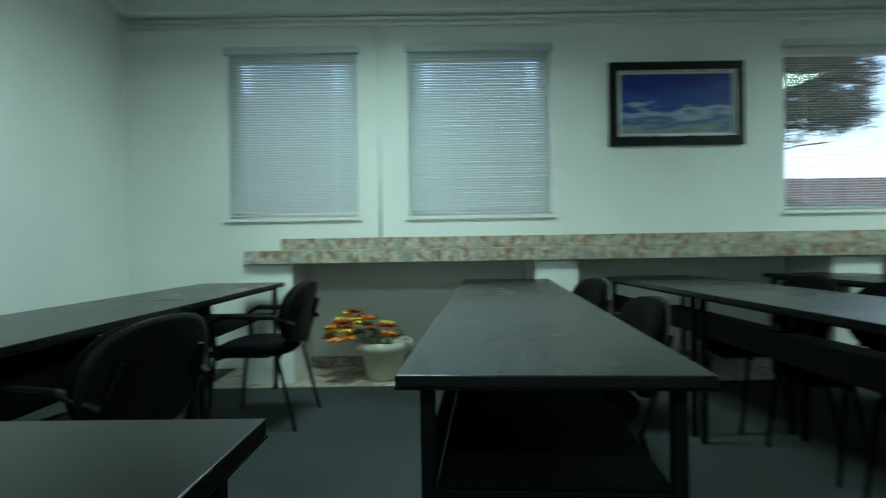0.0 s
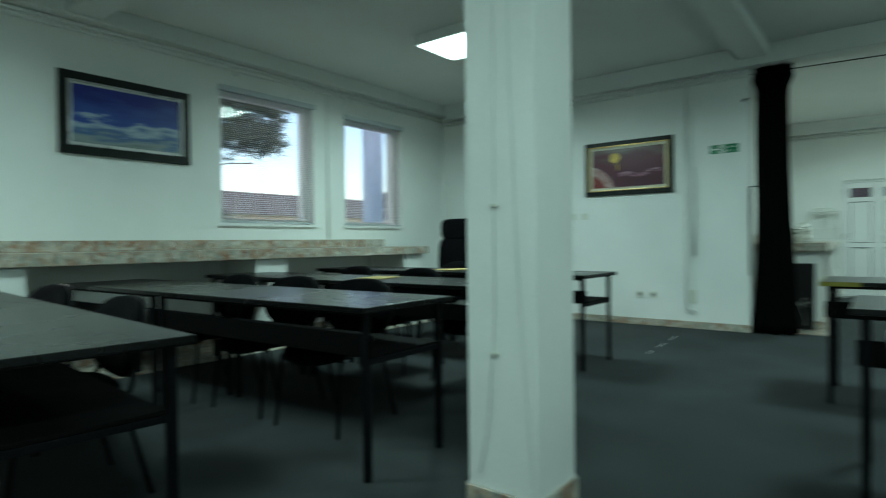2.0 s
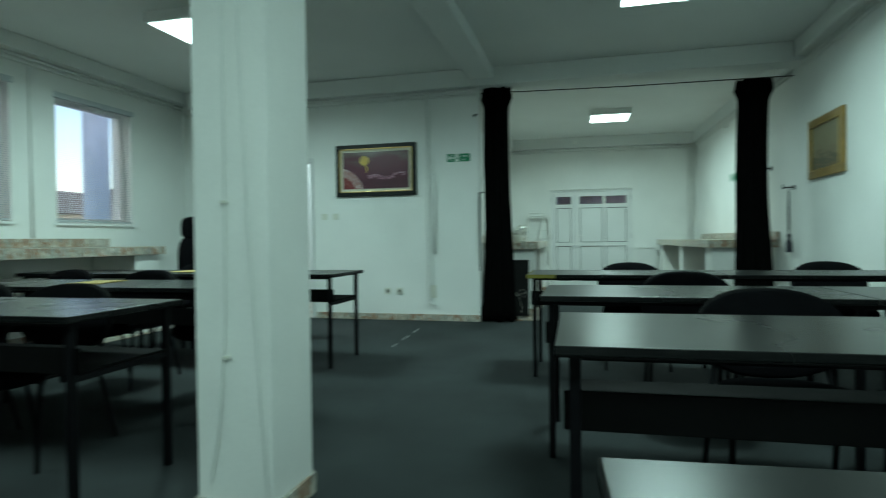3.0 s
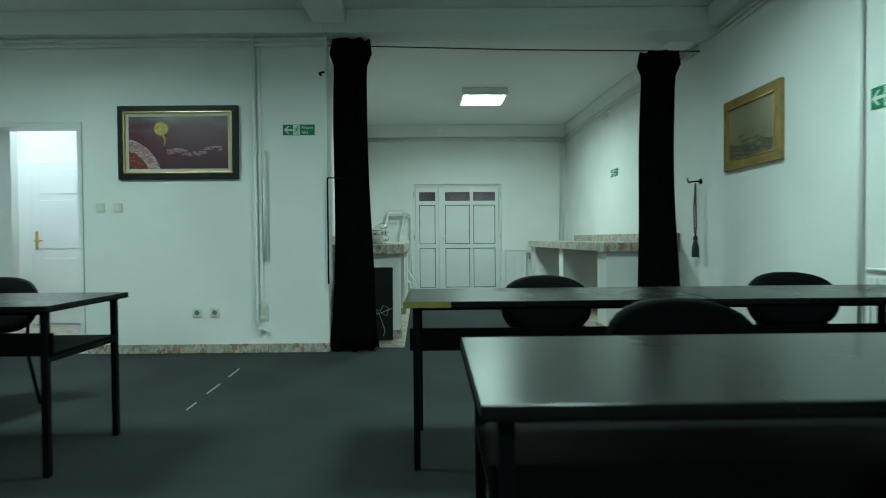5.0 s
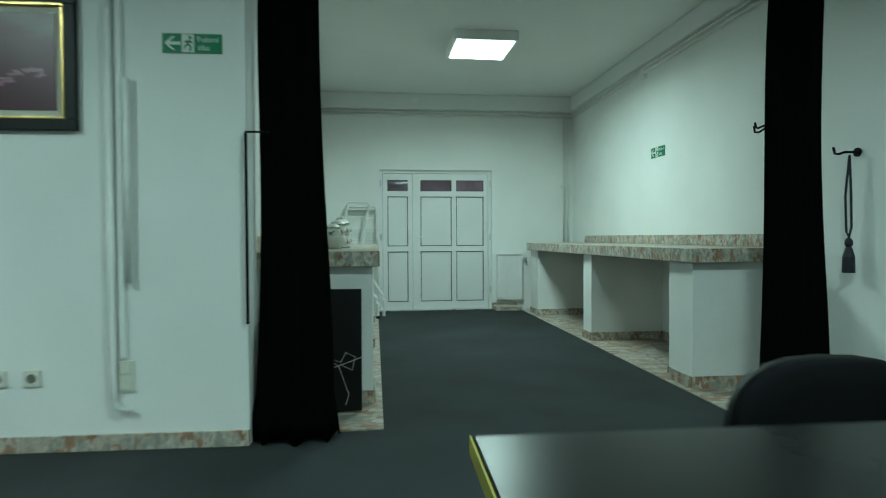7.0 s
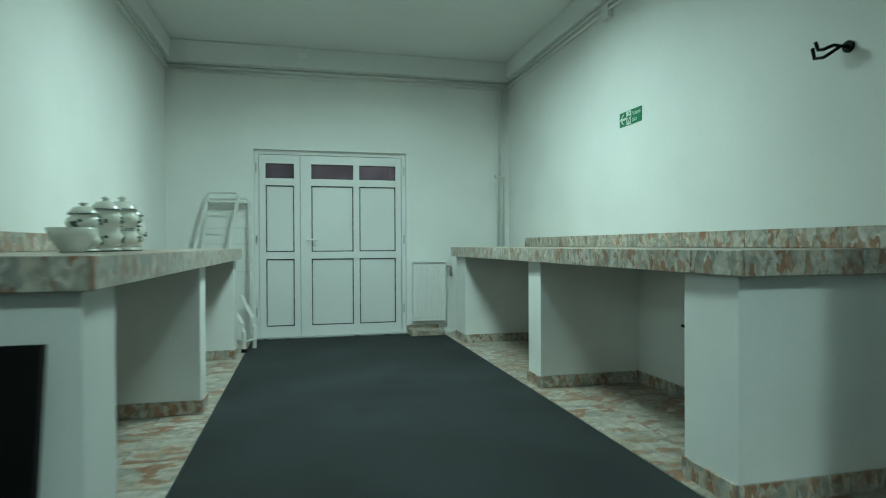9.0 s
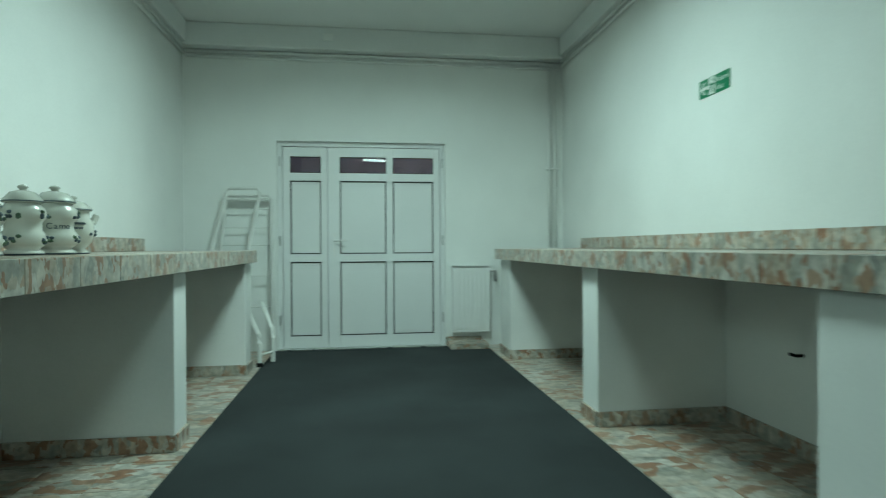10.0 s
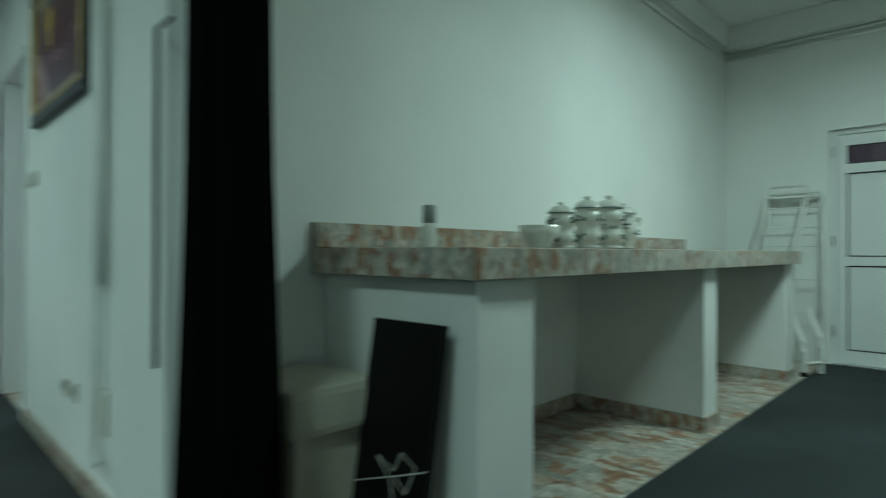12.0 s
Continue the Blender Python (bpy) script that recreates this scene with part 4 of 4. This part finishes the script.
for k, (z, d) in enumerate(((2.955, 0.03), (2.905, 0.03))):
    pipe("pipe", [(PICWALL - d, 0.33, z - 0.01), (PICWALL - d, NORTH - 0.05, z - 0.01)], 0.013)
    pipe("pipe", [(WEST + 0.05, NORTH - d, z + 0.05), (PICWALL - 0.06, NORTH - d, z + 0.05)], 0.013)
    pipe("pipe", [(WEST + 0.05, SOUTH + d, z + 0.03), (PICWALL - 0.06, SOUTH + d, z + 0.03)], 0.013)
    pipe("pipe", [(KEND - d, KRIGHT + 0.04, z), (KEND - d, KLEFT - 0.04, z)], 0.014, KM)
    pipe("pipe", [(0.25, KRIGHT + d, z + 0.02), (KEND - 0.06, KRIGHT + d, z + 0.02)], 0.014, KM)
    pipe("pipe", [(0.25, KLEFT - d, z + 0.02), (KEND - 0.06, KLEFT - d, z + 0.02)], 0.014, KM)
pipe("pipe", [(KEND - 0.03, KRIGHT + 0.09, 2.9), (KEND - 0.03, KRIGHT + 0.09, 1.02)], 0.013, KM)
pipe("pipe", [(KEND - 0.03, KRIGHT + 0.15, 2.9), (KEND - 0.03, KRIGHT + 0.15, 1.02)], 0.013, KM)
for p, q in ((KRIGHT + 0.02, KRIGHT + 0.16), (-0.0, 0.1)):
    single("pipe_clip", box(KEND - 0.05, p + 0.03, 1.84, KEND - 0.001, q + 0.02, 1.87, 0.003) if p < -1 else box(KEND - 0.16, p, 3.06, KEND - 0.141, q, 3.13, 0.004), M_PIPE, "small white painted pipe clip", "pipe clip", m=KM)
for x in (0.66, 5.64):
    pipe("pipe", [(x, NORTH - 0.016, 2.98), (x, NORTH - 0.016, 1.13)], 0.013)
pipe("pipe", [(6.12, SOUTH + 0.03, 2.98), (6.12, SOUTH + 0.03, 0.2)], 0.014)
pipe("pipe", [(4.35, NORTH - 0.03, 2.98), (4.35, NORTH - 0.03, 2.9)], 0.014)
single("junction_box", box(3.05, KRIGHT + 0.001, 2.86, 3.16, KRIGHT + 0.05, 2.96, 0.006), M_PIPE, "small white junction box on the wall", "junction box", m=KM)


# ---- radiators and air conditioner ----
def radiator(m, w, h, n):
    r = thing("radiator", m, "white ribbed steel panel radiator below a wall", "radiator", "radiators")
    part("panel", box(-w / 2, -0.08, 0, w / 2, -0.03, h, 0.008), M_LAMPBODY, r)
    for k in range(n):
        x = -w / 2 + (k + 0.5) * w / n
        part("rib", box(x - w / n * 0.3, -0.09, 0.04, x + w / n * 0.3, -0.079, h - 0.04, 0.004), M_LAMPBODY, r)
    part("grille", box(-w / 2 + 0.01, -0.1, h + 0.0005, w / 2 - 0.01, -0.02, h + 0.012, 0.003), M_LAMPBODY, r)
    part("valve", tube(bmesh.new(), [(w / 2 + 0.002, -0.05, h - 0.05), (w / 2 + 0.06, -0.05, h - 0.05), (w / 2 + 0.06, -0.05, h - 0.16)], 0.014, 8), M_CHROME, r)
    for x in (-w / 2 + 0.12, w / 2 - 0.12):
        part("bracket", box(x, -0.03, h * 0.3, x + 0.03, 0, h * 0.7), M_LAMPBODY, r)
    return r


radiator(pose(5.5, SOUTH, 0.2, 0, 0, 180), 1.0, 0.66, 18)
radiator(KM @ pose(KEND, -1.38, 0.15, 0, 0, -90), 0.4, 0.68, 9)
# added low block where only shade lies below the radiator
single("radiator_plinth", box(KEND - 0.22, -1.53, 0.001, KEND - 0.01, -1.14, 0.06, 0.004), M_EDGE, "low marbled tile block added in the shade below the radiator", "plinth", m=KM)

ac = thing("air_conditioner", pose(5.3, SOUTH, 2.46, 0, 0, 180), "white wall-mounted split air conditioner", "air conditioner")
# beige casing, its colour darkened for the shade on the down-facing front
M_SHADEBEIGE = mat("shaded_beige_plastic", (0.5, 0.48, 0.39), 0.45, var=0.06)
part("casing", box(-0.46, -0.2, 0, 0.46, 0, 0.28, 0.03), M_SHADEBEIGE, ac)
part("louvre", box(-0.42, -0.205, 0.02, 0.42, -0.14, 0.028, 0.002), M_SHADEBEIGE, ac)
# solid dark strip, coloured as the shade inside the air outlet
part("air_slot_shade", box(-0.42, -0.201, 0.035, 0.42, -0.17, 0.05), M_SLOTSHADE, ac, "dark strip painted for the shade in the outlet slot")


# ---- hooks and tassel ----
def tieback(m, tassel, label):
    h = thing("curtain_hook", m, label, "curtain hook", "curtain hooks")
    part("rosette", tube(bmesh.new(), [(0, -0.001, 0), (0, -0.012, 0)], 0.028, 14), M_STEEL, h)
    part("stem", tube(bmesh.new(), [(0, -0.01, 0), (0, -0.09, 0.0), (-0.03, -0.11, -0.01), (-0.07, -0.1, 0.0), (-0.085, -0.1, 0.04)], 0.008, 8), M_STEEL, h)
    if not tassel:
        part("stem", tube(bmesh.new(), [(0, -0.05, -0.002), (-0.05, -0.09, -0.04), (-0.1, -0.09, -0.03), (-0.11, -0.09, 0.02)], 0.008, 8), M_STEEL, h)
    return h


tieback(KM @ pose(0.22, KRIGHT, 1.62, 0, 0, 180), True, "dark metal curtain hook on the white wall")
M_TASSEL = mat("navy_silk", (0.008, 0.009, 0.02), 0.6, var=0.4, fine=200)
tas = thing("tieback_tassel", KM @ pose(0.22, KRIGHT + 0.03, 1.6), "navy silk tieback cord with a tassel hung on a hook", "tassel")
part("cord", tube(bmesh.new(), [(0, 0.03, 0.0), (0.03, 0.03, -0.25), (0.02, 0.03, -0.48), (0, 0.03, -0.52), (-0.02, 0.03, -0.45), (-0.012, 0.03, -0.2), (0, 0.03, 0.0)], 0.007, 8), M_TASSEL, tas)
part("tassel_head", lathe(bmesh.new(), [(0.01, 0.06), (0.022, 0.045), (0.024, 0.02), (0.014, 0.0)], (0, 0.03, -0.58), 12), M_TASSEL, tas, smooth=True)
part("fringe", lathe(bmesh.new(), [(0.036, 0.0), (0.034, 0.1), (0.018, 0.16)], (0, 0.03, -0.74), 16), M_TASSEL, tas)
tieback(KM @ pose(0.99, KRIGHT, 1.93, 0, 0, 180), False, "black metal double coat hook on the wall")
hk = thing("curtain_holder", pose(PICWALL + 0.1, 0.305, 1.65), "thin dark metal rod beside the curtain", "curtain holder")
part("rod", tube(bmesh.new(), [(-0.13, 0.0, 0.0), (-0.13, 0.0, -1.0)], 0.008, 8), M_STEEL, hk)
part("bracket", tube(bmesh.new(), [(-0.13, 0.0, 0.0), (-0.13, -0.12, 0.0)], 0.006, 8), M_STEEL, hk)
cp = thing("cornice_bracket", pose(PICWALL - 0.02, 0.36, 2.62), "small dark metal wall bracket by the curtain", "bracket")
part("arm", tube(bmesh.new(), [(0.018, 0, 0), (-0.05, 0, 0), (-0.06, -0.05, 0.01)], 0.01, 8), M_STEEL, cp)


# ---- doorway to the corridor ----
d2 = tagged(new("door_2"), "white panelled door standing open against the wall", "door", "", "structure")
d2.matrix_basis = pose(PICWALL - 0.03, 3.48, 0, 0, 0, 80)
part("leaf", box(0.0, 0.0, 0.01, 0.86, 0.04, 2.15, 0.004), M_PVC, d2)
bm = tube(bmesh.new(), [(0.8, -0.001, 1.05), (0.8, -0.05, 1.05), (0.7, -0.055, 1.05)], 0.009, 8)
part("door_handle", bx(bm, 0.785, -0.008, 0.95, 0.815, -0.0005, 1.15, 0.002), M_BRASS, d2, "brass lever handle")
fr = single("door_frame_2", pierced(bmesh.new(), 1, PICWALL - 0.012, PICWALL + 0.21, 2.625, 3.495, 0.007, 2.195, [(2.665, 3.455, 0.007, 2.155)]), M_PVC, "white painted door frame", "door frame", "structure")
d3 = tagged(new("door_3"), "closed white corridor door with a brass handle", "door", "", "structure")
d3.matrix_basis = pose(PICWALL + 2.0, 4.05, 0.006, 0, 0, 90)
part("leaf", box(-0.45, 0.001, 0.01, 0.45, 0.04, 2.1, 0.004), M_PVC, d3)
for z0, z1 in ((0.2, 0.85), (0.98, 1.6), (1.68, 2.0)):
    part("panel", bx(bmesh.new(), -0.33, 0.041, z0, 0.33, 0.05, z1, 0.004), M_PVC, d3)
bm = tube(bmesh.new(), [(0.38, 0.04, 1.08), (0.38, 0.09, 1.08), (0.28, 0.095, 1.08)], 0.01, 8)
part("door_handle", bx(bm, 0.36, 0.041, 0.96, 0.4, 0.049, 1.2, 0.003), M_BRASS, d3, "brass lever handle")


# ---- small things of the back room ----
M_CERAMIC = mat("white_glazed_ceramic", (0.62, 0.62, 0.56), 0.18, var=0.05, coat=0.4)
M_MOTIF = mat("blue_green_motif", (0.05, 0.08, 0.1), 0.3, var=0.5, scale=40)


M_SPRIG = mat("green_motif", (0.05, 0.1, 0.05), 0.3, var=0.4, scale=40)


def canister(m, r, h, handle=False, words=""):
    c = thing("canister", m, "white ceramic canister with painted flowers and a lid", "canister", "ceramic canisters")
    body = [(r * 0.84, 0), (r * 0.9, h * 0.02), (r * 0.84, h * 0.055), (r * 0.66, h * 0.085), (r * 0.9, h * 0.14), (r, h * 0.22), (r * 0.93, h * 0.3), (r * 0.8, h * 0.35), (r * 0.79, h * 0.46), (r * 0.94, h * 0.51), (r, h * 0.58), (r * 0.92, h * 0.66), (r * 0.74, h * 0.71), (r * 0.74, h * 0.735)]
    if handle:
        body = [(r * 0.7, 0), (r * 0.76, h * 0.03), (r * 0.56, h * 0.09), (r * 0.86, h * 0.2), (r, h * 0.36), (r * 0.96, h * 0.5), (r * 0.78, h * 0.62), (r * 0.74, h * 0.72), (r * 0.8, h * 0.735)]
    part("body", lathe(bmesh.new(), body, sides=28), M_CERAMIC, c, smooth=True)
    lid = part("lid", lathe(bmesh.new(), [(r * 0.84, h * 0.74), (r * 0.88, h * 0.76), (r * 0.84, h * 0.79), (r * 0.74, h * 0.82), (r * 0.55, h * 0.89), (r * 0.18, h * 0.92)], sides=24), M_CERAMIC, c, smooth=True)
    part("knob", lathe(bmesh.new(), [(r * 0.14, h * 0.92), (r * 0.14, h * 0.935), (r * 0.24, h * 0.96), (r * 0.2, h * 0.985), (r * 0.06, h)], sides=14), M_CERAMIC, lid, smooth=True)
    part("band", lathe(bmesh.new(), [(r * 0.88, h * 0.752), (r * 0.895, h * 0.76), (r * 0.88, h * 0.77)], sides=24), M_MOTIF, lid, "dark painted line")
    part("band", lathe(bmesh.new(), [(body[0][0] * 1.01, 0.0005), (body[1][0] * 1.01, h * 0.012), (body[1][0] * 1.01, h * 0.024)], sides=24), M_MOTIF, c, "dark painted line")
    rng = random.Random(int(r * 1000 + h * 777))
    for z in ((0.34,) if handle else (0.22, 0.58)):
        for a in (200, 300, 60):
            for k in range(5):
                b = radians(a + rng.uniform(-22, 22))
                zz = h * z + rng.uniform(-0.014, 0.014)
                part("flower", lathe(bmesh.new(), [(0.003, -0.007), (0.009, -0.003), (0.008, 0.004), (0.003, 0.007)], (r * 0.955 * math.cos(b), r * 0.955 * math.sin(b), zz), 7), M_MOTIF if k % 3 else M_SPRIG, c)
    if words:
        for k, ch in enumerate(words):
            a = radians(238 + (k - (len(words) - 1) / 2) * 19)
            lettering(ch, 0.034, M_MOTIF, c, pose(r * 0.803 * math.cos(a), r * 0.803 * math.sin(a), h * 0.405, 90, 0, math.degrees(a) + 90))
    else:
        bm = bmesh.new()
        for zz, half in ((0.5, 22), (0.42, 18)):
            for a in range(-half, half, 6):
                b = radians(238 + a)
                bx(bm, r * 0.97 * math.cos(b) - 0.0025, r * 0.97 * math.sin(b) - 0.0025, h * zz, r * 0.97 * math.cos(b) + 0.0025, r * 0.97 * math.sin(b) + 0.0025, h * zz + 0.009)
        if handle:
            part("lettering", bm, M_MOTIF, c, "small dark painted lettering")
    if handle:
        part("spout", tube(bmesh.new(), [(r * 0.9, 0, h * 0.5), (r * 1.3, 0, h * 0.56), (r * 1.5, 0, h * 0.68)], 0.014, 8), M_CERAMIC, c)
    return c


KT = 1.0115
for u, v, r, h, hd in ((1.7, 0.98, 0.07, 0.22, False), (1.89, 0.95, 0.075, 0.26, False), (2.07, 0.93, 0.082, 0.275, False), (2.25, 0.95, 0.085, 0.25, True)):
    canister(KM @ pose(u, v, KT, 0, 0, -20), r, h, hd, "Camo" if h == 0.275 else "")
bowl = single("bowl", lathe(bmesh.new(), [(0.045, 0), (0.05, 0.01), (0.08, 0.06), (0.09, 0.1), (0.084, 0.1), (0.07, 0.06), (0.04, 0.015)], sides=28), M_CERAMIC, "white ceramic bowl on the tiled counter", "bowl", m=KM @ pose(1.48, 0.95, KT), smooth=True)
bt = thing("soap_bottle", KM @ pose(0.95, 1.1, KT), "clear plastic bottle with a grey cap on the counter", "bottle")
part("body", lathe(bmesh.new(), [(0.028, 0), (0.03, 0.005), (0.03, 0.08), (0.022, 0.095)], sides=16), M_CERAMIC, bt, smooth=True)
part("cap", lathe(bmesh.new(), [(0.024, 0.096), (0.026, 0.1), (0.026, 0.16), (0.02, 0.165)], sides=16), mat("grey_cap", (0.2, 0.22, 0.2), 0.5), bt, smooth=True)

# folded white rack leaning at the end wall
rk = thing("folding_rack", KM @ pose(4.98, 0.84, 0.008), "folded white metal drying rack leaning on the wall", "folding rack")
rk.scale = (1, 1.5, 1)
M_WHITEM = mat("white_coated_steel", (0.7, 0.7, 0.67), 0.4)
part("outer_frame", tube(bmesh.new(), [(0.3, 0.1, 0.02), (0.36, -0.01, 1.0), (0.42, -0.08, 1.56), (0.42, -0.065, 1.6), (0.42, 0.11, 1.6), (0.42, 0.127, 1.56), (0.36, 0.21, 1.0), (0.3, 0.29, 0.02)], 0.013, 8), M_WHITEM, rk)
part("inner_frame", tube(bmesh.new(), [(0.36, -0.17, 0.02), (0.46, -0.15, 1.5), (0.46, -0.13, 1.54), (0.46, 0.12, 1.54), (0.46, 0.14, 1.5), (0.4, 0.24, 0.02)], 0.013, 8), M_WHITEM, rk)
for z in (0.45, 0.75, 1.05, 1.22, 1.4):
    t = z / 1.5
    part("rung", tube(bmesh.new(), [(0.37 + 0.08 * t, -0.16 + 0.01 * t, z), (0.37 + 0.08 * t, 0.2 - 0.05 * t, z)], 0.006, 6), M_WHITEM, rk)
part("tray", box(0.4, -0.13, 1.49, 0.48, 0.15, 1.51, 0.004), M_WHITEM, rk)
part("foot", tube(bmesh.new(), [(-0.28, -0.155, 0.03), (-0.28, -0.155, 0.2), (-0.24, -0.145, 0.27), (0.1, -0.05, 0.42), (0.32, 0.02, 0.5)], 0.014, 8), M_WHITEM, rk)
part("foot_cap", lathe(bmesh.new(), [(0.018, 0.0), (0.019, 0.01), (0.017, 0.035)], (-0.28, -0.155, 0), 10), M_PLASTIC, rk, "dark rubber foot cap")
part("foot", tube(bmesh.new(), [(-0.1, -0.21, 0.01), (-0.1, -0.21, 0.22), (-0.05, -0.2, 0.3), (0.32, -0.1, 0.5)], 0.014, 8), M_WHITEM, rk)
part("foot_bar", tube(bmesh.new(), [(-0.28, -0.155, 0.1), (-0.1, -0.21, 0.1), (0.34, -0.17, 0.1)], 0.011, 8), M_WHITEM, rk)

# board leaning on the near pier
bd = thing("wrapped_board", KM @ pose(0.55, 0.89, 0.015, 0, 9, 0), "flat black board tied with white string, leaning on the counter", "board")
part("board", box(-0.035, -0.16, 0, 0, 0.16, 0.76, 0.004), M_PLASTIC, bd)
M_STRING = mat("white_string", (0.55, 0.54, 0.48), 0.8)
part("string", tube(bmesh.new(), [(-0.037, -0.165, 0.33), (-0.04, -0.05, 0.29), (-0.038, 0.165, 0.22)], 0.0025, 5), M_STRING, bd, "white string")
part("bow", tube(bmesh.new(), [(-0.04, -0.04, 0.28), (-0.05, -0.1, 0.25), (-0.04, -0.12, 0.33), (-0.045, -0.06, 0.36), (-0.04, -0.03, 0.3), (-0.045, 0.05, 0.33), (-0.04, -0.02, 0.27), (-0.04, -0.08, 0.1), (-0.04, -0.06, 0.04)], 0.0025, 5), M_STRING, bd, "white string bow")
bn = thing("storage_bin", KM @ pose(0.5, 1.27, 0.009), "cream plastic storage bin with a lid in the corner", "storage bin")
part("bin_body", bx(bmesh.new(), -0.15, -0.18, 0, 0.13, 0.16, 0.4, 0.03), M_CREAM, bn)
part("lid", bx(bmesh.new(), -0.19, -0.23, 0.4005, 0.16, 0.18, 0.56, 0.03), M_CREAM, bn)
single("drain_stub", tube(bmesh.new(), [(2.1, KRIGHT + 0.001, 0.5), (2.1, KRIGHT + 0.035, 0.5), (2.13, KRIGHT + 0.05, 0.505)], 0.008, 8), M_STEEL, "small metal water tap stub in the counter bay", "pipe stub", m=KM)


# ---- small things of the front room ----
pot = thing("flower_pot", pose(0.72, 4.2, 0.0095), "cream flower pot of orange and yellow artificial flowers", "flower pot")
part("pot", lathe(bmesh.new(), [(0.12, 0), (0.13, 0.01), (0.17, 0.2), (0.215, 0.22), (0.23, 0.25), (0.22, 0.3), (0.205, 0.3), (0.19, 0.25)], sides=32), M_CREAM, pot, smooth=True)
rng = random.Random(11)
PETALS = [mat("orange_petal", (0.75, 0.25, 0.03), 0.6, var=0.3), mat("yellow_petal", (0.85, 0.6, 0.06), 0.6, var=0.3), mat("rust_petal", (0.3, 0.06, 0.02), 0.6, var=0.3)]
M_LEAF = mat("green_leaf", (0.04, 0.09, 0.03), 0.6, var=0.4)
for k in range(40):
    a, q = rng.uniform(0, 6.28), rng.random() ** 0.5
    x, y = -0.16 + 0.27 * q * math.cos(a), -0.08 + 0.2 * q * math.sin(a)
    z = 0.33 + 0.18 * (1 - q * q) + rng.uniform(-0.03, 0.03)
    bm = bmesh.new()
    for j in range(12):
        b = j * 0.5236 + rng.uniform(-0.2, 0.2)
        l = rng.uniform(0.05, 0.08)
        lift = 0.02 if j % 2 else 0.035
        c, s = math.cos(b), math.sin(b)
        v = [bm.verts.new(p) for p in ((x, y, z), (x + c * l * .6 - s * .02, y + s * l * .6 + c * .02, z + lift), (x + c * l, y + s * l, z + lift * .5), (x + c * l * .6 + s * .02, y + s * l * .6 - c * .02, z + lift))]
        bm.faces.new(v)
    part("flower", bm, PETALS[k % 3], pot)
for k in range(34):
    a, r = rng.uniform(0, 6.28), rng.uniform(0.04, 0.25)
    x, y, z = -0.05 + r * math.cos(a), -0.02 + r * 0.7 * math.sin(a), rng.uniform(0.3, 0.42)
    dx, dy = math.cos(a) * 0.08, math.sin(a) * 0.08
    bm = bmesh.new()
    v = [bm.verts.new(p) for p in ((x, y, z), (x + dx * .5 - dy * .3, y + dy * .5 + dx * .3, z + 0.03), (x + dx, y + dy, z + 0.01), (x + dx * .5 + dy * .3, y + dy * .5 - dx * .3, z + 0.03))]
    bm.faces.new(v)
    part("leaf", bm, M_LEAF, pot)
for k in range(8):
    a = k * 0.8
    part("stem", tube(bmesh.new(), [(0.05 * math.cos(a), 0.05 * math.sin(a), 0.2), (-0.08 + 0.15 * math.cos(a), -0.04 + 0.1 * math.sin(a), 0.38)], 0.004, 5), M_LEAF, pot)
part("soil", lathe(bmesh.new(), [(0.188, 0.235), (0.15, 0.25), (0.02, 0.26)], sides=24), mat("dark_soil", (0.05, 0.035, 0.025), 0.95, var=0.4), pot)

M_PAPER = mat("white_paper", (0.72, 0.73, 0.7), 0.7, var=0.03)
single("booklet", box(-0.1, -0.14, 0, 0.1, 0.14, 0.01, 0.003), M_PAPER, "white booklet lying on the black table", "booklet", m=pose(0.64, -0.01, 0.7855, 0, 0, 15))
for x, y, turn in ((4.1, 2.3, 12), (5.5, 2.6, -8)):
    single("envelope", box(-0.16, -0.12, 0, 0.16, 0.12, 0.006, 0.002), mat("manila", (0.5, 0.36, 0.12), 0.8, var=0.1), "yellow manila envelope on the black table", "envelope", m=pose(x, y, 0.7855, 0, 0, turn), group="envelopes on tables")
for x, y, l in ((6.27, 0.862, 0.17), (6.7, 0.89, 0.27), (7.2, 0.919, 0.29)):
    single("floor_tape", box(-l / 2, -0.006, 0.0, l / 2, 0.006, 0.002), mat("worn_tape", (0.3, 0.31, 0.3), 0.8, var=0.4, scale=30), "worn strip of white tape on the carpet", "floor tape", m=pose(x, y, 0.0005, 0, 0, 3), group="floor tape marks")
wire = thing("column_cable", pose(2.67, 0.25, 0), "thin white cable clipped down the column", "cable")
part("cable", tube(bmesh.new(), [(-0.004, 0.02, 3.0), (-0.005, 0.02, 1.4), (-0.005, 0.025, 0.75), (-0.005, 0.06, 0.35), (-0.005, 0.1, 0.15)], 0.004, 6), M_PIPE, wire)
part("cable", tube(bmesh.new(), [(-0.004, -0.03, 3.0), (-0.005, -0.05, 1.8), (-0.005, -0.08, 1.0), (-0.005, -0.12, 0.4), (-0.005, -0.14, 0.1)], 0.004, 6), M_PIPE, wire)
for z in (1.2, 0.62):
    part("clip", box(-0.014, 0.008, z, -0.001, 0.034, z + 0.012, 0.002), M_SOCKET, wire)
